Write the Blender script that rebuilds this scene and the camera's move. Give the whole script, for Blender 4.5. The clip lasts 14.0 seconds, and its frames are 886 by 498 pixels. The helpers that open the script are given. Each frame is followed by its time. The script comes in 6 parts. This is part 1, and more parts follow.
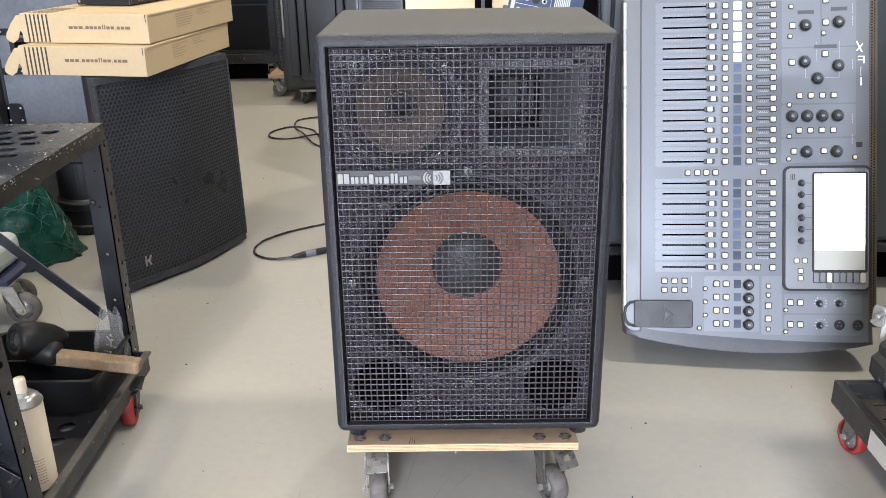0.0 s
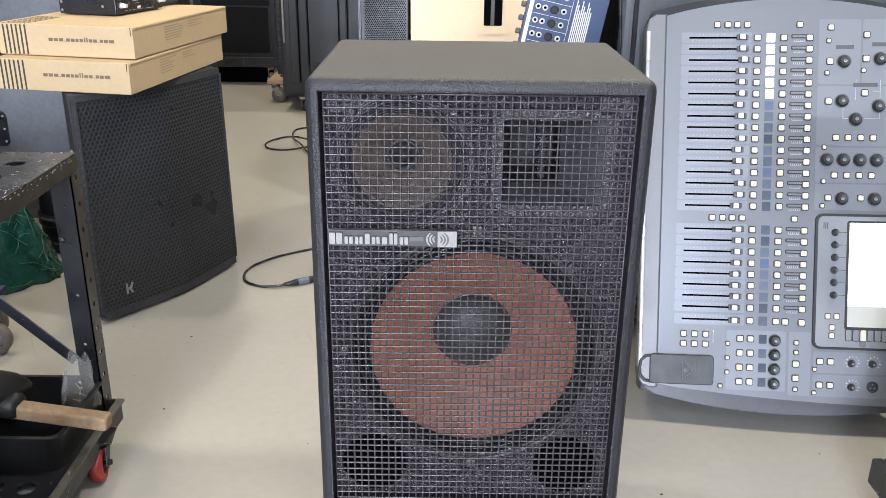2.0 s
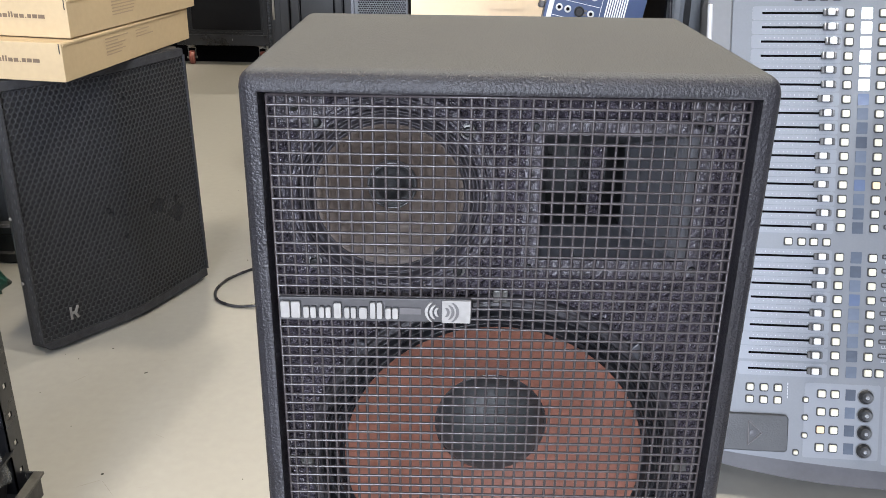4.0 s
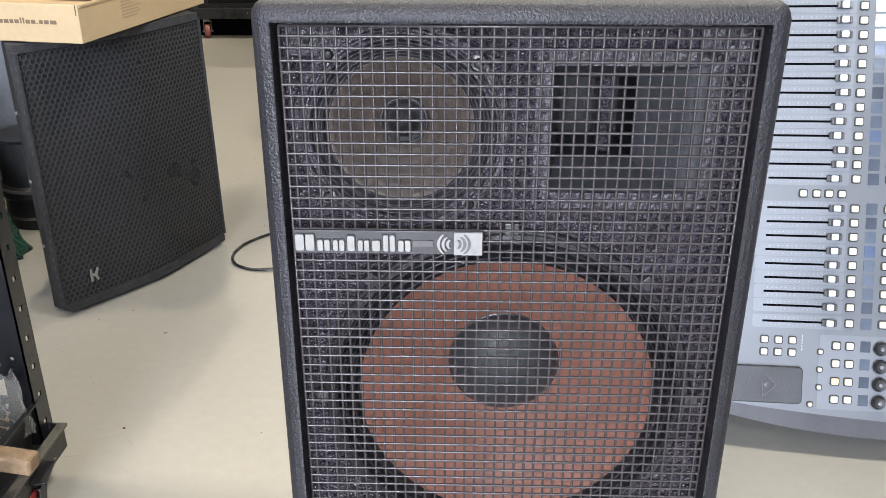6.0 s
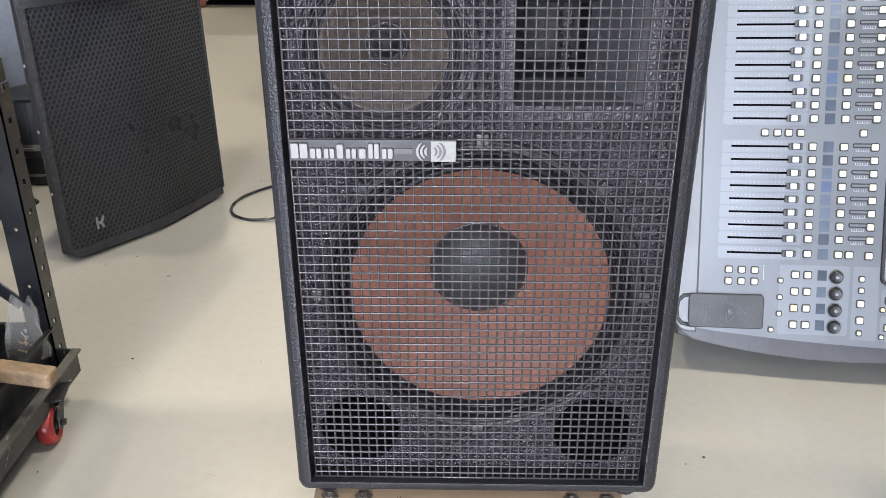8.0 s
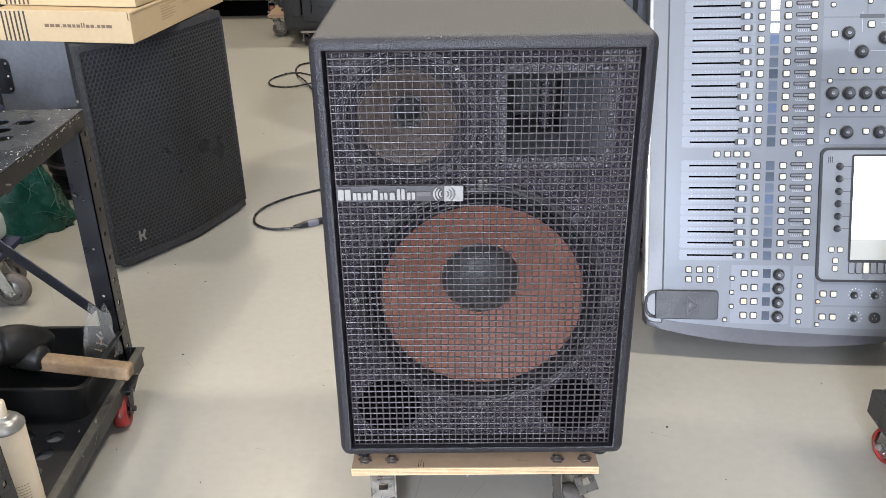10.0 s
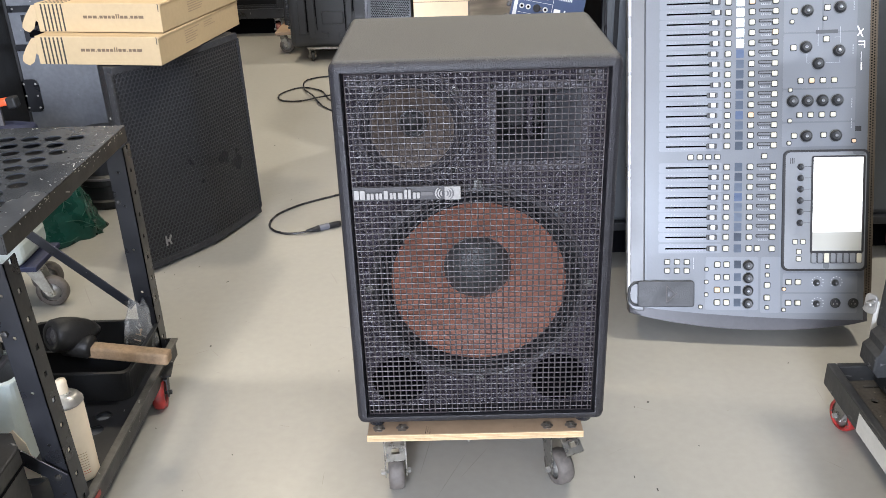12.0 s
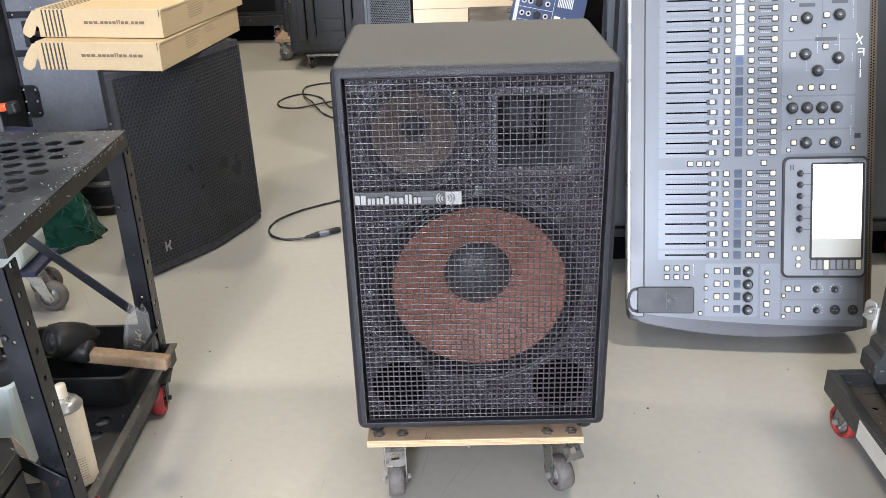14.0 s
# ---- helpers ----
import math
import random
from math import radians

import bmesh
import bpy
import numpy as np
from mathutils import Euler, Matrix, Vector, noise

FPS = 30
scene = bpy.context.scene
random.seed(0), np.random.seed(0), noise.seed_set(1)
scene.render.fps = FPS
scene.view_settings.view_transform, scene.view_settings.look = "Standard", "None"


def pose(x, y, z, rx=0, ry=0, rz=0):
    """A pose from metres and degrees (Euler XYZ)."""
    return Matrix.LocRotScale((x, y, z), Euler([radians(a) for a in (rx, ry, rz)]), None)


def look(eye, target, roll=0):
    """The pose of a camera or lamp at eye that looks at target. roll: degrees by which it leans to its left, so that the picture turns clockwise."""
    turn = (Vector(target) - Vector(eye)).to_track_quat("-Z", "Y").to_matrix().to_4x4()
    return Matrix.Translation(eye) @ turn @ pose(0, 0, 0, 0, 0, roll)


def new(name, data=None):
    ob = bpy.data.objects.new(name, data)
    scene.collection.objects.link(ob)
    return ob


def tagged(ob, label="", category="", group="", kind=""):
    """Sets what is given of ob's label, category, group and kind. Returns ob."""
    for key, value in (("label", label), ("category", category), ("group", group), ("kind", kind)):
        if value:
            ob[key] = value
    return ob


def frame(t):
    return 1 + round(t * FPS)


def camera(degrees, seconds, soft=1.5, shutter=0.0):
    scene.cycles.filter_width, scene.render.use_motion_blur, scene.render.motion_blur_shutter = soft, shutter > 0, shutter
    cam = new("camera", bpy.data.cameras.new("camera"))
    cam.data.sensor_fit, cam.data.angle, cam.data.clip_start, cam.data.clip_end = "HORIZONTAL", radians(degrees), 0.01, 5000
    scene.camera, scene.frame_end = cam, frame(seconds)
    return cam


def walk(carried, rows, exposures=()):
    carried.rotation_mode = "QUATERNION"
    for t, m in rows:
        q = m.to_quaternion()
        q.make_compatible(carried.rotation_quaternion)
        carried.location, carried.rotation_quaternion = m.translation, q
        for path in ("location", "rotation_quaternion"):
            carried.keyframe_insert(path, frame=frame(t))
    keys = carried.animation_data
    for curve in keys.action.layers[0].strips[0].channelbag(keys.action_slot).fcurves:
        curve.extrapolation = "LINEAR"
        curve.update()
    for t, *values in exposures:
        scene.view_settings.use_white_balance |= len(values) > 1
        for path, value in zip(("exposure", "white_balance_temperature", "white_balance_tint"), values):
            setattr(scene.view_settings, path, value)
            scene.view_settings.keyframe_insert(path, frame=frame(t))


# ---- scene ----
cam = camera(53.9, 14.0, soft=0.6)
PATH = [
    (0, (-0.036, -1.368, 1.061), (-0.044, 0.499, 0.346), -0.8),
    (0.5, (-0.035, -1.372, 1.059), (-0.044, 0.496, 0.345), -0.7),
    (1, (-0.036, -1.371, 1.065), (-0.044, 0.494, 0.345), -0.4),
    (1.5, (-0.038, -1.31, 1.081), (-0.045, 0.555, 0.358), 0.2),
    (2, (-0.045, -1.176, 1.099), (-0.05, 0.69, 0.38), 0.7),
    (2.5, (-0.084, -1.049, 1.083), (-0.086, 0.817, 0.363), 0.9),
    (3, (-0.077, -0.921, 1.058), (-0.08, 0.939, 0.324), 0.9),
    (3.2, (-0.066, -0.871, 1.049), (-0.07, 0.988, 0.311), 1.1),
    (4.2, (-0.050, -0.756, 1.039), (-0.066, 1.086, 0.270), 0.7),
    (5.3, (-0.043, -0.766, 1.026), (-0.081, 1.072, 0.238), 0.3),
    (5.5, (-0.046, -0.773, 1.022), (-0.088, 1.063, 0.228), 0.2),
    (6, (-0.045, -0.787, 1.002), (-0.096, 1.041, 0.194), -0.0),
    (6.5, (-0.042, -0.815, 0.972), (-0.097, 1.001, 0.136), -0.3),
    (7, (-0.03, -0.859, 0.97), (-0.084, 0.952, 0.123), -0.4),
    (7.5, (-0.021, -0.894, 0.972), (-0.068, 0.913, 0.116), -0.2),
    (8, (-0.022, -0.922, 0.977), (-0.064, 0.886, 0.122), -0.2),
    (8.2, (-0.026, -0.93, 0.977), (-0.063, 0.877, 0.121), -0.2),
    (10.3, (-0.053, -1.243, 1.175), (-0.079, 0.554, 0.299), -1.1),
    (10.5, (-0.063, -1.281, 1.188), (-0.093, 0.516, 0.312), -1.2),
    (11, (-0.066, -1.352, 1.201), (-0.098, 0.449, 0.33), -1.5),
    (11.5, (-0.045, -1.383, 1.213), (-0.079, 0.42, 0.35), -1.8),
    (12, (-0.038, -1.395, 1.213), (-0.069, 0.413, 0.359), -1.9),
    (12.5, (-0.039, -1.396, 1.206), (-0.066, 0.415, 0.358), -1.9),
    (13, (-0.04, -1.396, 1.206), (-0.064, 0.416, 0.36), -1.9),
    (13.5, (-0.042, -1.396, 1.209), (-0.065, 0.418, 0.366), -1.8),
    (14, (-0.043, -1.397, 1.209), (-0.069, 0.418, 0.371), -1.7),
]
walk(cam, [(t, look(eye, target, roll)) for t, eye, target, roll in PATH], [(0, 0.0, 6500, 10), (3, -0.03, 6500, 10), (5.5, 0.13, 6580, 9), (8, 0.14, 6580, 9), (10.5, 0.0, 6500, 10), (14, 0.0, 6500, 10)])

# ---------------------------------------------------------------- light
world = bpy.data.worlds.new("world")
scene.world = world
world.use_nodes = True
sky = world.node_tree.nodes.new("ShaderNodeTexSky")
sky.sky_type, sky.sun_disc, sky.sun_elevation, sky.sun_rotation = "NISHITA", False, radians(40), radians(200)
world.node_tree.links.new(sky.outputs[0], world.node_tree.nodes["Background"].inputs[0])
world.node_tree.nodes["Background"].inputs[1].default_value = 0.1

CEILING = 4.6
RX0, RX1, RY0, RY1 = -5.0, 6.0, -7.0, 6.6


def area(name, m, sx, sy, watts, colour):
    lamp = bpy.data.lights.new(name, "AREA")
    lamp.shape, lamp.size, lamp.size_y, lamp.energy, lamp.color = "RECTANGLE", sx, sy, watts, colour
    ob = new(name, lamp)
    ob.matrix_world = m
    return ob


# Lamps below y -3 are unseen, added to brighten the console and cabinet fronts.
LAMPS = [(-1.6, 0.75, 66), (1.5, 0.1, 130), (1.2, 3.8, 108), (-1.5, 4.3, 106), (2.4, -5.2, 130), (-1.3, -3.6, 45)]
LAMP_X, LAMP_Y = 0.30, 0.30
for lx, ly, watts in LAMPS:
    area("panel_light", pose(lx, ly, CEILING - 0.12), LAMP_X, LAMP_Y, watts, (1.0, 0.865, 0.65) if lx < -1 else (0.86, 0.92, 1.0) if ly < -5 else (1.0, 0.935, 0.815))
WX0, WX1, WZ1 = -2.0, -0.25, 4.2   # wide open roller door behind the camera, down to the floor
area("door_daylight", pose((WX0 + WX1) / 2, RY0 - 0.1, WZ1 / 2 + 0.02, 90, 0, 0), WX1 - WX0, WZ1 - 0.04, 1180, (0.775, 0.843, 1.0))


# ---------------------------------------------------------------- materials
def mat(name, base, rough=0.6, metal=0.0, vary=0.12, scale=9.0, fine=120.0, bump=0.1, bump_scale=None, speck=0.0,
        speck_colour=(0.5, 0.5, 0.5), coat=0.0, rough_vary=0.12, random_tint=0.0, bump_depth=0.004, dust=None, scratch=None, shine=0.5):
    """Base colour with broad stains and fine grain, roughness that varies, and a little relief."""
    ma = bpy.data.materials.new(name)
    ma.use_nodes = True
    nt = ma.node_tree
    n, link = nt.nodes, nt.links.new
    bsdf = n["Principled BSDF"]
    tc = n.new("ShaderNodeTexCoord")
    src = tc.outputs["Object"]
    big, small = n.new("ShaderNodeTexNoise"), n.new("ShaderNodeTexNoise")
    for node, s, det in ((big, scale, 4), (small, fine, 3)):
        node.inputs["Scale"].default_value, node.inputs["Detail"].default_value = s, det
        link(src, node.inputs["Vector"])
    mixv = n.new("ShaderNodeMath")
    mixv.operation = "MULTIPLY_ADD"
    link(big.outputs[0], mixv.inputs[0])
    mixv.inputs[1].default_value = 0.65
    half = n.new("ShaderNodeMath")
    half.operation = "MULTIPLY"
    link(small.outputs[0], half.inputs[0])
    half.inputs[1].default_value = 0.35
    link(half.outputs[0], mixv.inputs[2])
    ramp = n.new("ShaderNodeMapRange")
    link(mixv.outputs[0], ramp.inputs[0])
    ramp.inputs[1].default_value, ramp.inputs[2].default_value = 0.3, 0.7
    ramp.inputs[3].default_value, ramp.inputs[4].default_value = 1 - vary, 1 + vary
    col = n.new("ShaderNodeVectorMath")
    col.operation = "SCALE"
    col.inputs[0].default_value = base
    link(ramp.outputs[0], col.inputs["Scale"])
    out = col.outputs[0]
    if random_tint:
        info, rr = n.new("ShaderNodeObjectInfo"), n.new("ShaderNodeMapRange")
        link(info.outputs["Random"], rr.inputs[0])
        rr.inputs[3].default_value, rr.inputs[4].default_value = 1 - random_tint, 1 + random_tint
        c2 = n.new("ShaderNodeVectorMath")
        c2.operation = "SCALE"
        link(out, c2.inputs[0])
        link(rr.outputs[0], c2.inputs["Scale"])
        out = c2.outputs[0]
    if speck:
        sp, cut, mx = n.new("ShaderNodeTexNoise"), n.new("ShaderNodeMapRange"), n.new("ShaderNodeMix")
        sp.inputs["Scale"].default_value, sp.inputs["Detail"].default_value = fine * 0.6, 6
        link(src, sp.inputs["Vector"])
        link(sp.outputs[0], cut.inputs[0])
        cut.inputs[1].default_value, cut.inputs[2].default_value = 0.74 - 0.2 * speck, 0.78 - 0.2 * speck
        mx.data_type = "RGBA"
        link(cut.outputs[0], mx.inputs[0])
        link(out, mx.inputs[6])
        mx.inputs[7].default_value = (*speck_colour, 1)
        out = mx.outputs[2]
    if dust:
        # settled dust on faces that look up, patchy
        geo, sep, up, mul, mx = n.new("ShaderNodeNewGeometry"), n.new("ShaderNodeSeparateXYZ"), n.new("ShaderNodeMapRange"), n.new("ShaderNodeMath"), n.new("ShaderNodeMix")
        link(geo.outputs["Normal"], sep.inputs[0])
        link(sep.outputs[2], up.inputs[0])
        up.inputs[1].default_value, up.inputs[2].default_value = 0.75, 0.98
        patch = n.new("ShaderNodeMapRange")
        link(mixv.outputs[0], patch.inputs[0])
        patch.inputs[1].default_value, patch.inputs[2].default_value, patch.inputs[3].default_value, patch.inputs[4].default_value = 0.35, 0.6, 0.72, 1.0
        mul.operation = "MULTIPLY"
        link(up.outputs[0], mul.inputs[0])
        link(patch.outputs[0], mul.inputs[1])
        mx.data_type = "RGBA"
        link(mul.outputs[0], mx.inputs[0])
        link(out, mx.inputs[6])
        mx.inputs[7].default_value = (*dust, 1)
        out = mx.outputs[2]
    dusty = mul.outputs[0] if dust else None
    if scratch:
        # short straight scores: cell borders, warped a little and broken up
        sscale, swidth, skeep, scolour = scratch
        warp, add, vor, cut, keep, kr, mul, mx = [n.new("ShaderNode" + k) for k in ("TexNoise", "VectorMath", "TexVoronoi", "MapRange", "TexNoise", "MapRange", "Math", "Mix")]
        warp.inputs["Scale"].default_value = sscale * 0.5
        link(src, warp.inputs["Vector"])
        add.operation = "MULTIPLY_ADD"
        link(warp.outputs[1], add.inputs[0])
        add.inputs[1].default_value = (0.25 / sscale,) * 3
        link(src, add.inputs[2])
        vor.feature = "DISTANCE_TO_EDGE"
        vor.inputs["Scale"].default_value = sscale
        link(add.outputs[0], vor.inputs["Vector"])
        link(vor.outputs["Distance"], cut.inputs[0])
        cut.inputs[1].default_value, cut.inputs[2].default_value, cut.inputs[3].default_value, cut.inputs[4].default_value = swidth * 0.4, swidth, 1, 0
        keep.inputs["Scale"].default_value, keep.inputs["Detail"].default_value = sscale * 1.7, 2
        link(src, keep.inputs["Vector"])
        link(keep.outputs[0], kr.inputs[0])
        kr.inputs[1].default_value, kr.inputs[2].default_value = skeep, skeep + 0.05
        mul.operation = "MULTIPLY"
        link(cut.outputs[0], mul.inputs[0])
        link(kr.outputs[0], mul.inputs[1])
        mx.data_type = "RGBA"
        link(mul.outputs[0], mx.inputs[0])
        link(out, mx.inputs[6])
        mx.inputs[7].default_value = (*scolour, 1)
        out = mx.outputs[2]
    link(out, bsdf.inputs["Base Color"])
    rv = n.new("ShaderNodeMapRange")
    link(big.outputs[0], rv.inputs[0])
    rv.inputs[1].default_value, rv.inputs[2].default_value = 0.3, 0.7
    rv.inputs[3].default_value, rv.inputs[4].default_value = max(0.02, rough - rough_vary), min(1, rough + rough_vary)
    rough_out = rv.outputs[0]
    if dust:
        rm = n.new("ShaderNodeMix")
        link(dusty, rm.inputs[0])
        link(rough_out, rm.inputs[2])
        rm.inputs[3].default_value = 0.85
        rough_out = rm.outputs[0]
    link(rough_out, bsdf.inputs["Roughness"])
    bsdf.inputs["Metallic"].default_value = metal
    bsdf.inputs["Coat Weight"].default_value = coat
    bsdf.inputs["Specular IOR Level"].default_value = shine
    if bump:
        bp, bn = n.new("ShaderNodeBump"), small
        if bump_scale:
            bn = n.new("ShaderNodeTexNoise")
            bn.inputs["Scale"].default_value, bn.inputs["Detail"].default_value = bump_scale, 2
            link(src, bn.inputs["Vector"])
        bp.inputs["Strength"].default_value, bp.inputs["Distance"].default_value = bump, bump_depth
        link(bn.outputs[0], bp.inputs["Height"])
        link(bp.outputs[0], bsdf.inputs["Normal"])
    return ma


def glow(name, colour, strength):
    ma = bpy.data.materials.new(name)
    ma.use_nodes = True
    bsdf = ma.node_tree.nodes["Principled BSDF"]
    bsdf.inputs["Base Color"].default_value = (*colour, 1)
    bsdf.inputs["Roughness"].default_value = 0.2
    bsdf.inputs["Emission Color"].default_value = (*colour, 1)
    bsdf.inputs["Emission Strength"].default_value = strength
    return ma


M_FLOOR = mat("painted_concrete", (0.332, 0.320, 0.288), 0.32, vary=0.085, scale=1.5, fine=45, bump=0, rough_vary=0.03, scratch=(2.2, 0.0035, 0.62, (0.29, 0.275, 0.245)))
M_WALL = mat("grey_wall", (0.30, 0.30, 0.30), 0.8, vary=0.05, scale=2, bump=0.1)
M_CEIL = mat("ceiling_panel", (0.40, 0.40, 0.40), 0.8, vary=0.04, scale=2)
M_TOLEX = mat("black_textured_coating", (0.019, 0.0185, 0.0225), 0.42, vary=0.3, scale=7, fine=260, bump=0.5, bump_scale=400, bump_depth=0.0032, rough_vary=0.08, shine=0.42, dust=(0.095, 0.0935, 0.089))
M_COATING = mat("black_coating_without_dust", (0.019, 0.0185, 0.0225), 0.42, vary=0.3, scale=7, fine=260, bump=0.5, bump_scale=400, bump_depth=0.0032, rough_vary=0.08, shine=0.42)
M_BAFFLE = mat("lumpy_black_baffle_paint", (0.052, 0.045, 0.058), 0.22, vary=0.5, scale=20, fine=200, bump=1.0, bump_scale=165, bump_depth=0.013, shine=0.9, rough_vary=0.03)
M_WIRE = mat("dark_coated_wire", (0.040, 0.034, 0.036), 0.33, metal=0.0, vary=0.3, scale=15, fine=300, bump=0.12, rough_vary=0.05, shine=0.5)
M_CONE = mat("red_brown_paper_cone", (0.238, 0.100, 0.068), 0.62, vary=0.22, scale=16, fine=220, bump=0.2)
M_DUST = mat("charcoal_dust_cap", (0.026, 0.030, 0.033), 0.50, vary=0.15, scale=25, bump=0.2)
M_RUBBER = mat("black_rubber", (0.019, 0.019, 0.022), 0.30, vary=0.25, scale=25, bump=0.1)
M_MIDCONE = mat("grey_paper_cone", (0.084, 0.064, 0.053), 0.55, vary=0.2, scale=50, bump=0.3)
M_BLACKPL = mat("black_plastic", (0.014, 0.0145, 0.016), 0.42, vary=0.3, scale=8, fine=90, bump=0.12, shine=0.32)
M_GREYPL = mat("dark_grey_plastic", (0.042, 0.043, 0.052), 0.42, vary=0.2, scale=8, fine=90, bump=0.1)
# near-black without sheen: the shade of hollows and gaps put into the colour
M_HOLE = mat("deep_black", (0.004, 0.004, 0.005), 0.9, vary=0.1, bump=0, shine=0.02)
M_PLATE = mat("grey_badge_plate", (0.10, 0.095, 0.098), 0.5, metal=0.2, vary=0.15, scale=30, bump=0.05)
M_BADGE = mat("pale_badge_relief", (0.27, 0.26, 0.25), 0.6, vary=0.15, scale=60, bump=0.05)
M_PLY = mat("plywood_face", (0.37, 0.255, 0.165), 0.6, vary=0.16, scale=12, fine=70, bump=0.1)
M_PLYEDGE = mat("plywood_edge", (0.59, 0.435, 0.26), 0.6, vary=0.2, scale=30, fine=150, bump=0.2)
M_ZINC = mat("zinc_plated_steel", (0.36, 0.35, 0.33), 0.36, metal=0.6, vary=0.18, scale=40, bump=0.05)
M_GREYRUB = mat("grey_rubber_tread", (0.120, 0.106, 0.096), 0.65, vary=0.3, scale=30, bump=0.15)
M_DECK = mat("blue_grey_console_deck", (0.136, 0.144, 0.158), 0.43, metal=0.40, vary=0.08, scale=4, fine=300, bump=0.03)
M_BRIGHT = mat("brushed_aluminium_rail", (0.135, 0.138, 0.145), 0.42, metal=0.4, vary=0.07, scale=6, bump=0.02)
M_CARD = mat("tan_cardboard", (0.49, 0.368, 0.215), 0.75, vary=0.08, scale=6, fine=80, bump=0.08)
M_INK = mat("dark_print", (0.045, 0.040, 0.035), 0.7, vary=0.15, scale=40, bump=0)
M_TEXTINK = mat("brown_print", (0.16, 0.11, 0.07), 0.7, vary=0.15, scale=40, bump=0)
M_PALEINK = mat("faded_print", (0.36, 0.27, 0.17), 0.75, vary=0.1, scale=40, bump=0)
M_STEEL = mat("black_painted_steel", (0.013, 0.0138, 0.017), 0.34, vary=0.3, scale=10, fine=60, bump=0.08, scratch=(16, 0.020, 0.66, (0.36, 0.36, 0.35)), shine=0.5)
M_SHELF = mat("worn_black_shelf_paint", (0.040, 0.045, 0.054), 0.27, vary=0.35, scale=8, fine=50, bump=0.06, speck=0.12, speck_colour=(0.4, 0.4, 0.39), scratch=(17, 0.014, 0.66, (0.55, 0.54, 0.51)))
M_RED = mat("red_polyurethane", (0.30, 0.022, 0.020), 0.45, vary=0.5, scale=30, fine=40, bump=0.05, speck=0.6, speck_colour=(0.07, 0.055, 0.05))
M_WOOD = mat("dirty_timber", (0.225, 0.150, 0.088), 0.7, vary=0.45, scale=14, fine=120, bump=0.25)
M_CASE = mat("grey_laminate", (0.115, 0.124, 0.142), 0.45, vary=0.3, scale=5, fine=60, bump=0.12, speck=0.10, speck_colour=(0.4, 0.41, 0.43))
M_GREEN = mat("green_woven_bag", (0.008, 0.056, 0.040), 0.27, vary=0.5, scale=18, fine=90, bump=0.3)
M_BLUE = mat("navy_mixer_metal", (0.035, 0.060, 0.14), 0.4, vary=0.1, scale=12, bump=0.05)
M_WOODBOX = mat("pale_birch_cabinet", (0.78, 0.60, 0.40), 0.5, vary=0.07, scale=7, fine=60, bump=0.06)
M_MALLET = mat("matt_black_rubber_head", (0.013, 0.0125, 0.0125), 0.5, vary=0.4, scale=18, bump=0.2, shine=0.35)
M_SCUFF = mat("floor_scuff_mark", (0.275, 0.262, 0.232), 0.45, vary=0.15, scale=30, bump=0)
M_FLANGE = mat("dull_grey_driver_plastic", (0.042, 0.038, 0.044), 0.5, vary=0.25, scale=20, fine=150, bump=0.15)
M_FLARE = mat("satin_grey_flare", (0.047, 0.048, 0.055), 0.45, vary=0.12, scale=12, fine=150, bump=0.05)
M_CASTOR = mat("dull_zinc_castor_steel", (0.27, 0.26, 0.24), 0.30, metal=0.85, vary=0.25, scale=40, bump=0.05)
M_FRAME = mat("black_cast_driver_frame", (0.022, 0.020, 0.024), 0.46, vary=0.3, scale=30, bump=0.2)
M_NUT = mat("nickel_tee_nut", (0.15, 0.125, 0.105), 0.36, metal=0.3, vary=0.3, scale=90, bump=0.1)
M_LAMP = glow("lamp_diffuser", (1.0, 0.97, 0.92), 6.0)


# ---------------------------------------------------------------- mesh helpers
def thing(name, m, label, category, group="", kind=""):
    ob = new(name)
    ob.empty_display_size = 0.05
    ob.matrix_world = m
    return tagged(ob, label, category, group, kind)


def part(name, bm, material, parent, label="", m=None, smooth=False):
    me = bpy.data.meshes.new(name)
    bmesh.ops.recalc_face_normals(bm, faces=bm.faces)
    bm.to_mesh(me)
    bm.free()
    if smooth:
        for p in me.polygons:
            p.use_smooth = True
    me.materials.append(material)
    ob = new(name, me)
    ob.parent = parent
    if m is not None:
        ob.matrix_basis = m
    if label:
        ob["label"] = label
    return ob


def again(ob, m, parent=None):
    """Another object on the same mesh."""
    o = new(ob.name.split(".")[0], ob.data)
    o.parent = parent or ob.parent
    o.matrix_basis = m
    if "label" in ob:
        o["label"] = ob["label"]
    return o


def box(bm, x0, y0, z0, x1, y1, z1, bevel=0.0, seg=2):
    vs = [bm.verts.new(p) for p in ((x0, y0, z0), (x1, y0, z0), (x1, y1, z0), (x0, y1, z0), (x0, y0, z1), (x1, y0, z1), (x1, y1, z1), (x0, y1, z1))]
    fs = [bm.faces.new([vs[i] for i in q]) for q in ((3, 2, 1, 0), (4, 5, 6, 7), (0, 1, 5, 4), (1, 2, 6, 5), (2, 3, 7, 6), (3, 0, 4, 7))]
    if bevel:
        es = list({e for f in fs for e in f.edges})
        bmesh.ops.bevel(bm, geom=es, offset=bevel, segments=seg, affect="EDGES", profile=0.5)
    return bm


def boxed(*a, **k):
    return box(bmesh.new(), *a, **k)


